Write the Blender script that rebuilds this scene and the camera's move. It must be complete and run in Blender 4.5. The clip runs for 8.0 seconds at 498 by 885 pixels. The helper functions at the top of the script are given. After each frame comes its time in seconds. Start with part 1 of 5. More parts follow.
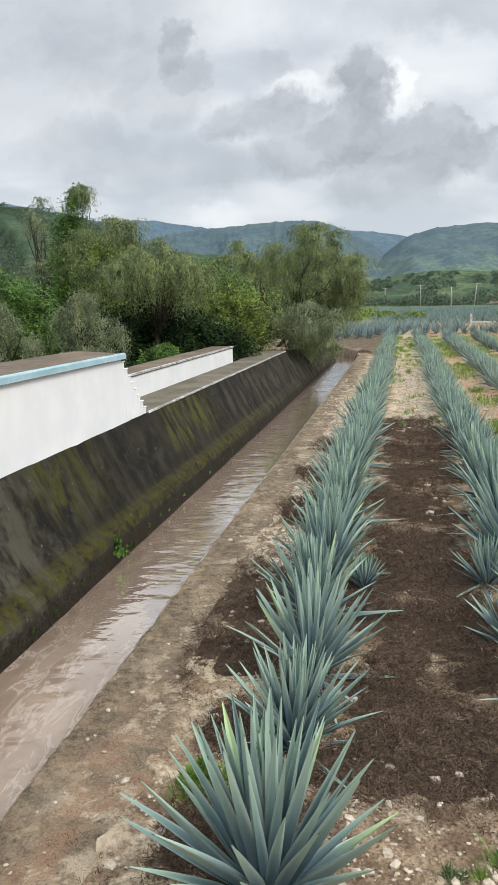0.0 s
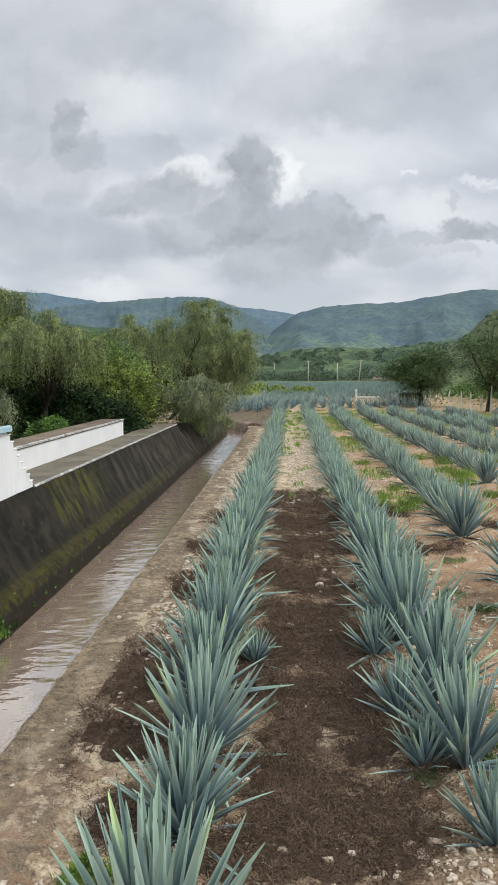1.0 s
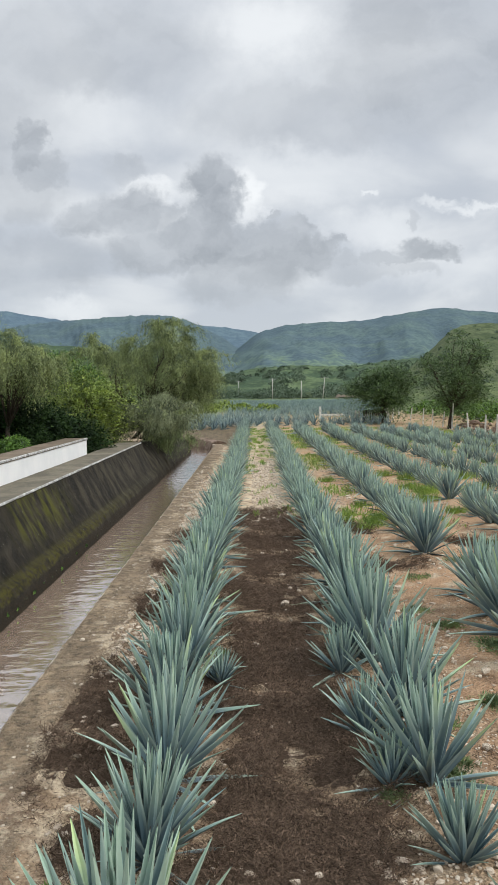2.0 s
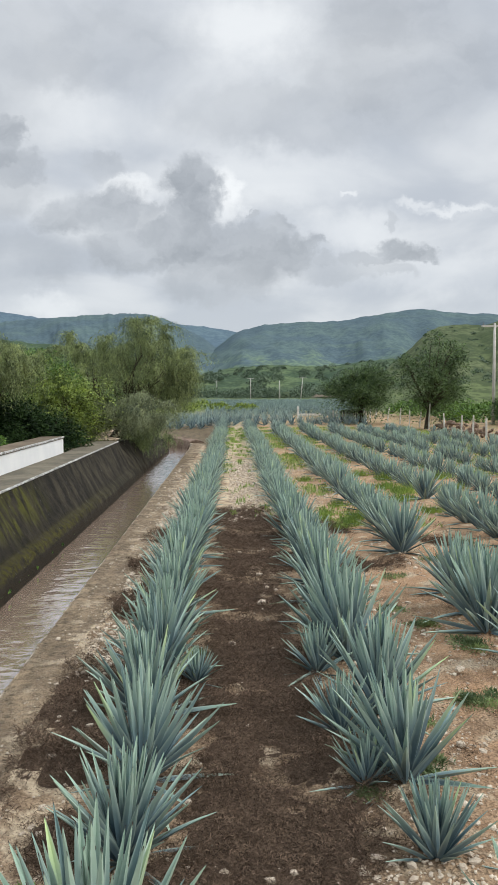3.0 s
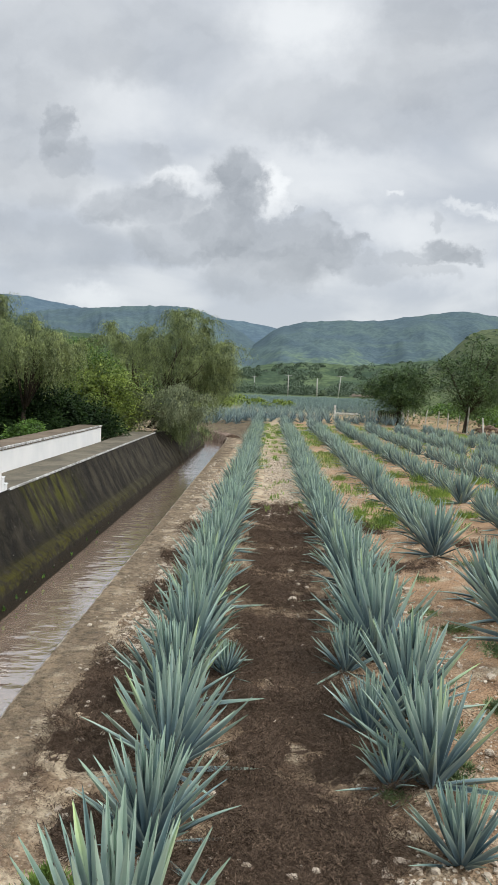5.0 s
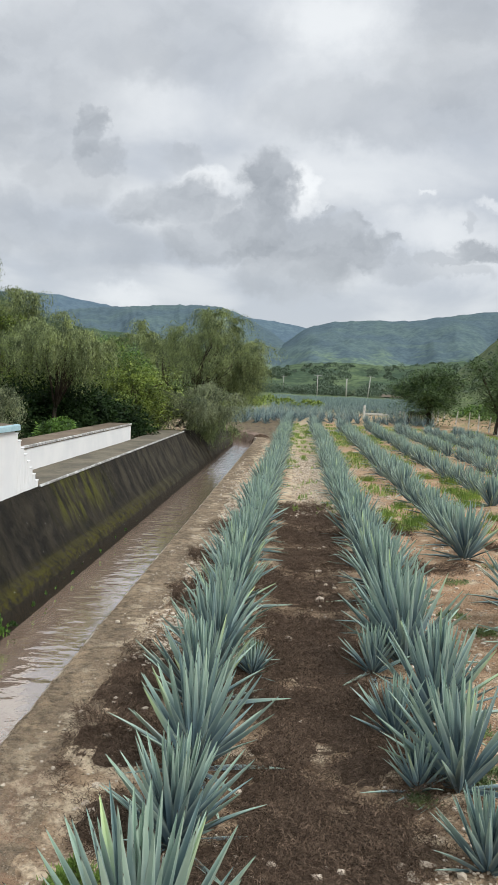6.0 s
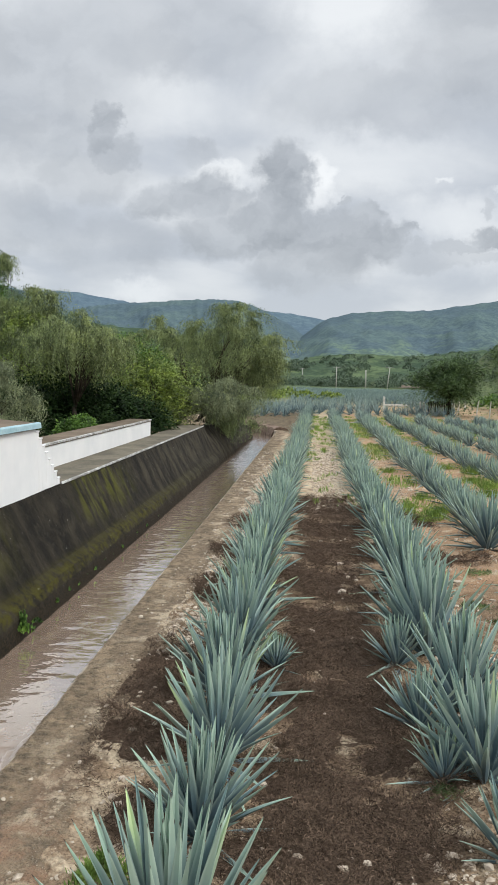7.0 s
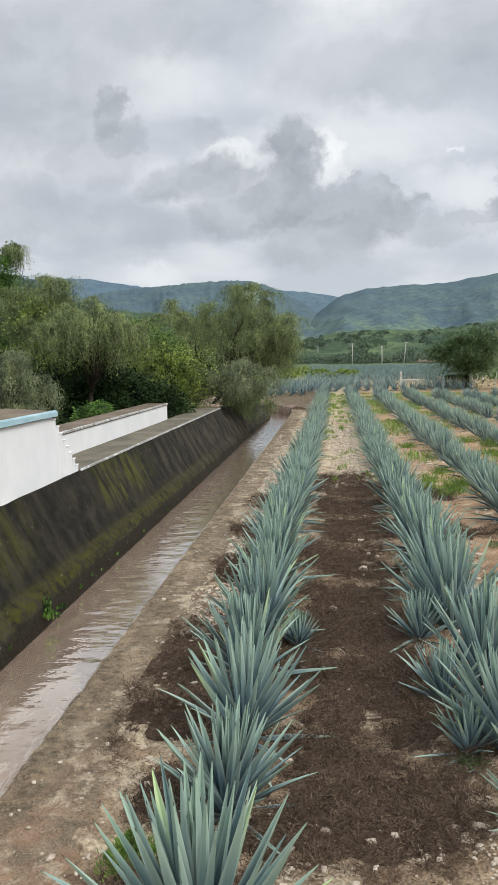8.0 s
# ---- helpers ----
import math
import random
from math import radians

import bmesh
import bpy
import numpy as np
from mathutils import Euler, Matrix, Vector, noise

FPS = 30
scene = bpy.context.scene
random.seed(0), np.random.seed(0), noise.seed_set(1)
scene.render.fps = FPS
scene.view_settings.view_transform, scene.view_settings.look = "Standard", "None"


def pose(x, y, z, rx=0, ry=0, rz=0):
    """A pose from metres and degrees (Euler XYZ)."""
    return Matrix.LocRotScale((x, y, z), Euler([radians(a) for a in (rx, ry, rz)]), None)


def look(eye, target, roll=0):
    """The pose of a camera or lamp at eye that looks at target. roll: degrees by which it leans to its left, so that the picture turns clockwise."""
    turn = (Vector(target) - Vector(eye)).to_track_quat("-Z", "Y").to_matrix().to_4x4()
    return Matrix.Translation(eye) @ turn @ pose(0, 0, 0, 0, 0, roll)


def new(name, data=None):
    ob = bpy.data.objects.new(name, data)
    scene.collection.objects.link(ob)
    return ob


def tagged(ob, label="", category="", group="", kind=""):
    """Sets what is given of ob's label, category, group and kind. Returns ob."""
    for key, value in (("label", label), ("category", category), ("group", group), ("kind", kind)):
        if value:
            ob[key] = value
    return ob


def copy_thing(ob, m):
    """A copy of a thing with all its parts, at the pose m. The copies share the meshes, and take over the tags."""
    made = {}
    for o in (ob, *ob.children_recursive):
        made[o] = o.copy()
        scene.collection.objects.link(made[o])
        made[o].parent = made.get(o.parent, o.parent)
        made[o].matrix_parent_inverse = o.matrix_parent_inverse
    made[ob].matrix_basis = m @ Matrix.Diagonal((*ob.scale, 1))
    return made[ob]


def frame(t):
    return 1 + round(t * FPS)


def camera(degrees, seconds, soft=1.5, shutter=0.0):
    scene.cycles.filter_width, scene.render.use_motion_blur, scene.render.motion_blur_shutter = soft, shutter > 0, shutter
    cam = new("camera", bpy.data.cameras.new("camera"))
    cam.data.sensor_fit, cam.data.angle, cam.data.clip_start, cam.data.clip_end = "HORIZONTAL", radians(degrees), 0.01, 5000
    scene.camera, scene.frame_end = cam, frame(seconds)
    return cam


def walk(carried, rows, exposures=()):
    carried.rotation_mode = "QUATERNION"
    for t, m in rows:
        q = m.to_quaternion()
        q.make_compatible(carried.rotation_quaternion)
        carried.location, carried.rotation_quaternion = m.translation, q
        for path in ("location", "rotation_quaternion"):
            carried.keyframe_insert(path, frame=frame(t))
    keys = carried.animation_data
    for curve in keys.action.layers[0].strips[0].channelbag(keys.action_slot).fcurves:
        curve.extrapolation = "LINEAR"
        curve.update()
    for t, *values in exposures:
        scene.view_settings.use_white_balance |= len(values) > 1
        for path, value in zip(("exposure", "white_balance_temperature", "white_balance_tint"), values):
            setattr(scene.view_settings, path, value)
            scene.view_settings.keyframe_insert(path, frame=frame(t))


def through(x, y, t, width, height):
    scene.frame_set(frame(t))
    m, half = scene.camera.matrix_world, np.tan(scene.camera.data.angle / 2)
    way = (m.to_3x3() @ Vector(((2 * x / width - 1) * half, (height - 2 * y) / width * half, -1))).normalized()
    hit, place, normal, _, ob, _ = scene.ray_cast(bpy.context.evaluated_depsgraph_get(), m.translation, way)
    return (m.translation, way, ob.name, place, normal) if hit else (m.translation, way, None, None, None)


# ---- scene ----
cam = camera(34.76, 8.0, soft=1.0)
PATH = [
    (0, pose(-0.043, 0.005, 3.784, 80.03, 1.07, 10.66)),
    (0.5, pose(-0.027, -0.002, 3.791, 83.66, 0.60, 5.20)),
    (1, pose(-0.019, -0.001, 3.798, 85.15, 0.30, 2.92)),
    (1.5, pose(-0.020, 0.001, 3.808, 86.09, 0.39, 1.60)),
    (2, pose(-0.006, 0.006, 3.807, 86.42, 0.56, 0.37)),
    (3.5, pose(0.000, -0.000, 3.800, 86.30, -0.00, -1.44)),
    (4, pose(-0.006, 0.004, 3.799, 86.20, -0.61, -0.82)),
    (4.5, pose(-0.027, 0.009, 3.794, 86.10, -1.40, 0.24)),
    (6, pose(-0.047, 0.006, 3.790, 85.92, -2.53, 3.57)),
    (6.5, pose(-0.045, 0.000, 3.798, 85.78, -2.08, 4.14)),
    (7, pose(-0.037, -0.002, 3.796, 85.41, -1.37, 4.92)),
    (7.5, pose(-0.032, -0.012, 3.783, 84.83, -0.27, 5.31)),
    (8, pose(0.003, 0.009, 3.790, 84.02, 0.89, 6.04)),
]
walk(cam, PATH, exposures=[(0.0, 0.46), (0.5, 0.39), (1.0, 0.34), (8.0, 0.34)])

# ---- node helpers ----
class Nodes:
    """Short hand for a node tree."""
    def __init__(self, tree):
        self.tree = tree

    def make(self, kind, **inputs):
        n = self.tree.nodes.new(kind)
        for k, v in inputs.items():
            self.put(n, k, v)
        return n

    def put(self, n, key, v):
        socket = n.inputs[int(key[1:])] if key[0] == "i" and key[1:].isdigit() else n.inputs[key.replace("_", " ")]
        if isinstance(v, bpy.types.NodeSocket):
            self.tree.links.new(v, socket)
        else:
            socket.default_value = v

    def math(self, op, a, b=0.0, clamp=False):
        n = self.make("ShaderNodeMath", i0=a, i1=b)
        n.operation, n.use_clamp = op, clamp
        return n.outputs[0]

    def vec(self, op, a, b=(0, 0, 0)):
        n = self.make("ShaderNodeVectorMath", i0=a, i1=b)
        n.operation = op
        return n.outputs["Value" if op == "LENGTH" else "Vector"]

    def noise(self, vector, scale, detail=4.0, rough=0.55, warp=0.0):
        n = self.make("ShaderNodeTexNoise", Vector=vector, Scale=scale, Detail=detail, Roughness=rough, Distortion=warp)
        return n.outputs["Fac"]

    def voronoi(self, vector, scale, out="Distance"):
        n = self.make("ShaderNodeTexVoronoi", Vector=vector, Scale=scale)
        return n.outputs[out]

    def span(self, v, a, b, c=0.0, d=1.0, smooth=True):
        n = self.make("ShaderNodeMapRange", i0=v, i1=a, i2=b, i3=c, i4=d)
        n.interpolation_type = "SMOOTHSTEP" if smooth else "LINEAR"
        return n.outputs[0]

    def mix(self, f, a, b, blend="MIX"):
        n = self.tree.nodes.new("ShaderNodeMix")
        n.data_type, n.blend_type = "RGBA", blend
        for i, v in ((0, f), (6, a), (7, b)):
            if isinstance(v, bpy.types.NodeSocket):
                self.tree.links.new(v, n.inputs[i])
            else:
                n.inputs[i].default_value = v if i == 0 else (*v, 1.0)
        return n.outputs[2]

    def split(self, v):
        return self.make("ShaderNodeSeparateXYZ", Vector=v).outputs

    def join(self, x, y, z):
        return self.make("ShaderNodeCombineXYZ", X=x, Y=y, Z=z).outputs[0]

    def bump(self, height, strength=0.5, distance=0.02):
        return self.make("ShaderNodeBump", Height=height, Strength=strength, Distance=distance).outputs[0]


# ---- world: high overcast with grey cumulus over the hills ----
SUN_ELEVATION, SUN_AZIMUTH = 46.0, 112.0
world = bpy.data.worlds.new("overcast_sky")
scene.world = world
world.use_nodes = True
world.node_tree.nodes.clear()
w = Nodes(world.node_tree)
way = w.make("ShaderNodeTexCoord").outputs["Generated"]
dx, dy, dz = w.split(way)
ahead = w.math("MAXIMUM", dy, 0.12)
su, sv = w.math("DIVIDE", dx, ahead), w.math("DIVIDE", dz, ahead)
uv = w.join(su, sv, 0.0)
# rolling outlines: the flat coordinates are pushed about by fine noise
push = w.make("ShaderNodeTexNoise", Vector=uv, Scale=17.0, Detail=9.0, Roughness=0.66).outputs["Color"]
curl = w.vec("MULTIPLY", w.vec("SUBTRACT", push, (0.5, 0.5, 0.5)), (0.060, 0.052, 0.0))
billow = w.make("ShaderNodeTexNoise", Vector=uv, Scale=48.0, Detail=6.0, Roughness=0.6).outputs["Color"]
curl = w.vec("ADD", curl, w.vec("MULTIPLY", w.vec("SUBTRACT", billow, (0.5, 0.5, 0.5)), (0.030, 0.024, 0.0)))
uvw = w.vec("ADD", uv, curl)
# broad layers of the stratus deck
deck = w.join(w.math("DIVIDE", dx, w.math("ADD", w.math("ABSOLUTE", dz), 0.25)), w.math("DIVIDE", dy, w.math("ADD", w.math("ABSOLUTE", dz), 0.25)), 0.0)
layer = w.noise(deck, 1.9, 6.0, 0.48, 0.4)
shade = w.span(layer, 0.36, 0.66)
sky_col = w.mix(shade, (0.44, 0.475, 0.525), (0.62, 0.645, 0.67))
# thin places: u, v, half width, half height, strength
BRIGHT = [(0.02, 0.445, 0.10, 0.05, 0.6), (0.05, 0.265, 0.16, 0.040, 0.40), (-0.132, 0.252, 0.045, 0.018, 0.75), (-0.097, 0.216, 0.026, 0.012, 0.6), (-0.005, 0.247, 0.024, 0.040, 0.8), (-0.002, 0.216, 0.026, 0.014, 0.6),
          (0.277, 0.225, 0.060, 0.007, 0.5), (0.231, 0.232, 0.030, 0.007, 0.45), (0.14, 0.25, 0.014, 0.005, 0.6), (0.15, 0.205, 0.08, 0.035, 0.45), (-0.33, 0.245, 0.10, 0.03, 0.35), (-0.19, 0.33, 0.12, 0.04, 0.3), (0.24, 0.15, 0.12, 0.03, 0.3), (-0.224, 0.105, 0.05, 0.02, 0.5)]
# cumulus bodies
DARK = [(-0.049, 0.262, 0.036, 0.028, 1.0), (-0.047, 0.228, 0.034, 0.036, 1.0), (-0.149, 0.224, 0.052, 0.032, 0.9), (-0.195, 0.218, 0.044, 0.026, 0.75), (-0.105, 0.222, 0.03, 0.018, 0.8),
        (-0.115, 0.178, 0.070, 0.030, 0.85), (-0.068, 0.190, 0.055, 0.036, 1.0), (-0.004, 0.165, 0.075, 0.045, 0.85), (0.045, 0.180, 0.045, 0.030, 0.85), (0.078, 0.174, 0.030, 0.026, 0.8),
        (-0.018, 0.135, 0.07, 0.028, 0.6), (0.057, 0.207, 0.026, 0.011, 0.8), (0.024, 0.213, 0.007, 0.006, 0.8), (0.098, 0.183, 0.018, 0.008, 0.7), (0.209, 0.175, 0.034, 0.014, 0.85), (0.238, 0.171, 0.022, 0.009, 0.7),
        (0.168, 0.164, 0.042, 0.010, 0.7), (0.200, 0.209, 0.009, 0.011, 0.5), (0.116, 0.162, 0.016, 0.009, 0.55), (0.135, 0.15, 0.05, 0.016, 0.4), (0.20, 0.15, 0.03, 0.009, 0.4), (-0.156, 0.275, 0.025, 0.016, 0.45),
        (-0.275, 0.305, 0.024, 0.042, 0.85), (-0.265, 0.275, 0.035, 0.026, 0.7), (-0.30, 0.25, 0.07, 0.035, 0.5), (-0.27, 0.165, 0.09, 0.04, 0.4),
        (-0.40, 0.20, 0.09, 0.05, 0.45), (0.21, 0.41, 0.13, 0.09, 0.5), (0.09, 0.34, 0.16, 0.04, 0.35), (-0.25, 0.42, 0.2, 0.06, 0.4), (-0.48, 0.34, 0.24, 0.12, 0.5)]


def blobs(rows, where, soft_in):
    total = None
    for u, v, a, b, s in rows:
        off = w.vec("MULTIPLY", w.vec("SUBTRACT", where, (u, v, 0.0)), (1 / a, 1 / b, 0.0))
        one = w.span(w.vec("LENGTH", off), 1.30, soft_in, 0.0, s)
        total = one if total is None else w.math("MAXIMUM", total, one)
    return total


bright, dark = blobs(BRIGHT, uvw, 0.2), blobs(DARK, uvw, 0.66)
front = w.span(dy, 0.12, 0.35)
sky_col = w.mix(w.math("MULTIPLY", bright, front), sky_col, (0.82, 0.84, 0.85))
lumps = w.noise(w.vec("MULTIPLY", uvw, (1.0, 1.5, 1.0)), 9.0, 6.0, 0.52, 0.3)
body = w.mix(w.span(lumps, 0.32, 0.68), (0.285, 0.308, 0.338), (0.445, 0.472, 0.505))
sky_col = w.mix(w.math("MULTIPLY", dark, front), sky_col, body)
# a veil of pale air above the hills, the thick deck brightens towards the zenith
sky_col = w.mix(w.span(dz, 0.16, 0.02, 0.0, 0.45), sky_col, (0.50, 0.54, 0.58))
air = w.tree.nodes.new("ShaderNodeTexSky")
air.sky_type, air.sun_disc = "NISHITA", False
air.sun_elevation, air.sun_rotation = radians(SUN_ELEVATION), radians(SUN_AZIMUTH)
air_dim = w.mix(1.0, air.outputs[0], (0.08, 0.08, 0.08), "MULTIPLY")
sky_col = w.mix(0.07, sky_col, air_dim)
lift = w.span(dz, 0.42, 0.85, 1.0, 2.2)
bg = w.make("ShaderNodeBackground", Color=sky_col, Strength=lift)
w.tree.links.new(bg.outputs[0], w.make("ShaderNodeOutputWorld").inputs["Surface"])

sun_data = bpy.data.lights.new("sun", "SUN")
sun_data.energy, sun_data.angle, sun_data.color = 1.5, radians(20), (1.0, 0.97, 0.92)
sun = new("sun", sun_data)
_az, _el = radians(SUN_AZIMUTH), radians(SUN_ELEVATION)
sun.matrix_world = look((0, 0, 0), (-math.sin(_az) * math.cos(_el), -math.cos(_az) * math.cos(_el), -math.sin(_el)))
sun.location = (30, -20, 60)

# ---- materials ----
def material(name, rough=0.8, metal=0.0, spec=0.3):
    m = bpy.data.materials.new(name)
    m.use_nodes = True
    n = Nodes(m.node_tree)
    p = m.node_tree.nodes["Principled BSDF"]
    p.inputs["Roughness"].default_value, p.inputs["Metallic"].default_value = rough, metal
    p.inputs["Specular IOR Level"].default_value = spec
    n.p, n.m = p, m
    n.here = n.make("ShaderNodeTexCoord").outputs["Object"]
    return n


def finish(n, color, normal=None, rough=None):
    n.put(n.p, "Base_Color", color)
    if normal is not None:
        n.put(n.p, "Normal", normal)
    if rough is not None:
        n.put(n.p, "Roughness", rough)
    return n.m


def speckled(name, a, b, scale, rough=0.85, fine=6.0, bump=0.4, dist=0.02, spec=0.3):
    """Two-tone surface with broad stains and fine grain."""
    n = material(name, rough, spec=spec)
    big, small = n.noise(n.here, scale, 5.0), n.noise(n.here, scale * fine, 5.0, 0.65)
    f = n.span(n.math("ADD", n.math("MULTIPLY", big, 0.6), n.math("MULTIPLY", small, 0.4)), 0.35, 0.65)
    return finish(n, n.mix(f, a, b), n.bump(small, bump, dist))


def leaf_material(name, a, b, c, rough=0.5, through=0.25, spec=0.4):
    """Foliage: every leaf has its own tone, whole crowns drift in colour."""
    n = material(name, rough, spec=spec)
    r = n.make("ShaderNodeNewGeometry").outputs["Random Per Island"]
    drift = n.noise(n.here, 0.6, 3.0)
    col = n.mix(r, a, b)
    col = n.mix(n.span(drift, 0.45, 0.7, 0.0, 0.8), col, c)
    # dark gaps and lit sprays in the foliage, put into its colour by noise
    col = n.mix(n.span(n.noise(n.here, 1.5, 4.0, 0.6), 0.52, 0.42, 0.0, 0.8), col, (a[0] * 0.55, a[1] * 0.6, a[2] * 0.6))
    col = n.mix(n.span(n.noise(n.here, 1.9, 4.0, 0.6), 0.53, 0.63, 0.0, 0.7), col, (b[0] * 1.2, b[1] * 1.18, b[2]))
    glow = n.make("ShaderNodeBsdfTranslucent", Color=col)
    both = n.make("ShaderNodeMixShader", i0=through, i1=n.p.outputs[0], i2=glow.outputs[0])
    n.tree.links.new(both.outputs[0], n.tree.nodes["Material Output"].inputs["Surface"])
    return finish(n, col)


# tilled soil: tan, with orange earth, pale lime crust and fine gravel
n = material("soil", 0.95, spec=0.15)
sx, sy, sz = n.split(n.here)
broad, mid, grit = n.noise(n.here, 0.55, 4.0), n.noise(n.here, 3.1, 6.0, 0.6), n.noise(n.here, 38.0, 4.0, 0.7)
soil = n.mix(n.span(mid, 0.38, 0.64), (0.20, 0.135, 0.085), (0.43, 0.315, 0.205))
redness = n.math("MULTIPLY", n.span(sx, 1.2, 3.2), n.span(broad, 0.32, 0.55, 0.25, 1.0))
soil = n.mix(redness, soil, n.mix(mid, (0.35, 0.20, 0.108), (0.60, 0.405, 0.25)))
soil = n.mix(n.span(n.noise(n.here, 1.7, 5.0, 0.6), 0.52, 0.66, 0.0, 0.85), soil, (0.58, 0.475, 0.335))
soil = n.mix(n.span(n.noise(n.here, 0.9, 5.0, 0.65), 0.55, 0.70, 0.0, 0.7), soil, (0.125, 0.085, 0.058))
soil = n.mix(n.span(grit, 0.45, 0.68, 0.0, 0.75), soil, (0.085, 0.055, 0.038))
chips = n.span(n.voronoi(n.here, 26.0), 0.22, 0.12)
soil = n.mix(n.math("MULTIPLY", chips, n.span(n.noise(n.here, 4.0, 3.0), 0.42, 0.6, 0.0, 0.9)), soil, (0.60, 0.50, 0.38))
crust = n.math("MULTIPLY", n.span(sx, -0.9, -1.5), n.span(n.noise(n.here, 1.5, 8.0, 0.7), 0.47, 0.60, 0.0, 0.9))
soil = n.mix(crust, soil, (0.70, 0.57, 0.40))
pale = n.math("MULTIPLY", n.math("MULTIPLY", n.span(sy, 22.5, 25.5), n.span(sx, -0.7, -0.2)), n.math("MULTIPLY", n.span(sx, 1.7, 1.2), n.span(n.noise(n.here, 1.1, 8.0, 0.7), 0.40, 0.58, 0.0, 0.85)))
soil = n.mix(pale, soil, (0.58, 0.48, 0.34))
turn = n.math("MULTIPLY", n.span(sy, 54.0, 59.0), n.math("MULTIPLY", n.span(sx, -1.3, -2.0), n.span(sy, 96.0, 90.0)))
soil = n.mix(n.math("MULTIPLY", turn, 0.85), soil, n.mix(n.span(mid, 0.4, 0.6), (0.060, 0.046, 0.030), (0.115, 0.090, 0.052)))
# short grass takes over in the distance
far = n.span(sy, 28.0, 75.0, 0.0, 0.5)
far = n.math("MULTIPLY", far, n.span(sx, -2.0, -1.3))
grassy = n.math("MULTIPLY", far, n.span(n.noise(n.here, 0.35, 5.0, 0.6), 0.40, 0.58))
soil = n.mix(grassy, soil, n.mix(mid, (0.09, 0.12, 0.035), (0.17, 0.19, 0.07)))
land = n.math("MAXIMUM", n.span(sy, 110.0, 170.0), n.span(sx, -8.4, -9.6))
soil = n.mix(land, soil, n.mix(n.noise(n.here, 0.03, 5.0, 0.6), (0.05, 0.075, 0.03), (0.15, 0.19, 0.075)))
relief = n.math("ADD", n.math("MULTIPLY", grit, 0.5), n.voronoi(n.here, 22.0))
relief = n.math("MULTIPLY", relief, n.span(sy, 26.0, 12.0, 0.12, 1.0))
SOIL = finish(n, soil, n.bump(relief, 1.0, 0.05))

# ledge of old concrete under dust and dark lichen
n = material("ledge_concrete", 0.92, spec=0.2)
lx, ly, lz = n.split(n.here)
a, b, c = n.noise(n.here, 1.4, 8.0, 0.72), n.noise(n.here, 9.0, 8.0, 0.78), n.noise(n.here, 60.0, 3.0, 0.7)
col = n.mix(n.span(a, 0.36, 0.62), (0.20, 0.145, 0.095), (0.43, 0.32, 0.205))
col = n.mix(n.span(b, 0.45, 0.66, 0.0, 0.8), col, (0.075, 0.06, 0.040))
col = n.mix(n.span(n.math("ADD", n.noise(n.here, 1.6, 8.0, 0.7), n.span(ly, 8.5, 6.0, 0.0, 0.04)), 0.53, 0.60, 0.0, 0.85), col, (0.70, 0.57, 0.40))
col = n.mix(n.span(c, 0.35, 0.7, 0.0, 0.35), col, (0.42, 0.35, 0.27))
chips = n.math("MULTIPLY", n.span(n.voronoi(n.here, 34.0), 0.26, 0.14), n.span(n.noise(n.here, 5.0, 3.0), 0.45, 0.6, 0.0, 0.9))
col = n.mix(n.math("MULTIPLY", n.span(ly, 8.0, 5.5), n.span(n.noise(n.here, 2.2, 8.0, 0.7), 0.44, 0.58, 0.0, 0.75)), col, (0.40, 0.245, 0.155))
col = n.mix(chips, col, (0.56, 0.47, 0.36))
col = n.mix(n.span(n.noise(n.here, 90.0, 3.0, 0.7), 0.52, 0.68, 0.0, 0.7), col, (0.05, 0.04, 0.028))
strip = n.span(n.math("ADD", lx, n.math("MULTIPLY", a, 0.5)), -2.16, -2.50, 0.0, 0.75)
grainy = n.mix(n.span(b, 0.40, 0.62), (0.300, 0.226, 0.148), (0.092, 0.070, 0.044))
grainy = n.mix(n.span(n.noise(n.here, 2.6, 6.0, 0.7), 0.52, 0.64, 0.0, 0.8), grainy, (0.50, 0.375, 0.240))
grainy = n.mix(n.span(c, 0.50, 0.68, 0.0, 0.6), grainy, (0.33, 0.28, 0.21))
col = n.mix(strip, col, grainy)
rimline = n.math("MULTIPLY", n.span(lx, -2.885, -2.915), n.span(n.noise(n.here, 2.0, 5.0, 0.7), 0.46, 0.56, 0.0, 0.85))
col = n.mix(rimline, col, (0.62, 0.55, 0.45))
LEDGE = finish(n, col, n.bump(n.math("ADD", n.math("ADD", b, n.math("MULTIPLY", c, 0.8)), n.voronoi(n.here, 28.0)), 1.0, 0.04))

# battered channel wall: black weathered concrete, pale runs, moss streaks and a mossy foot
n = material("bank_concrete", 0.9, spec=0.2)
bx, by, bz = n.split(n.here)
runs = n.join(n.math("MULTIPLY", by, 1.9), 0.0, n.math("MULTIPLY", bz, 0.8))
streak, wide = n.noise(runs, 1.0, 6.0, 0.65, 0.3), n.noise(n.here, 0.55, 5.0, 0.6)
fine = n.noise(n.here, 26.0, 5.0, 0.7)
blotch = n.noise(n.here, 2.4, 8.0, 0.75)
col = n.mix(n.span(streak, 0.40, 0.70), (0.010, 0.0085, 0.006), (0.036, 0.030, 0.020))
col = n.mix(n.span(blotch, 0.48, 0.66, 0.0, 0.6), col, (0.052, 0.045, 0.031))
col = n.mix(n.math("MULTIPLY", n.span(by, 12.2, 8.6), n.span(n.math("ADD", n.math("MULTIPLY", streak, 0.5), n.math("MULTIPLY", blotch, 0.5)), 0.42, 0.58, 0.0, 0.85)), col, (0.092, 0.084, 0.062))
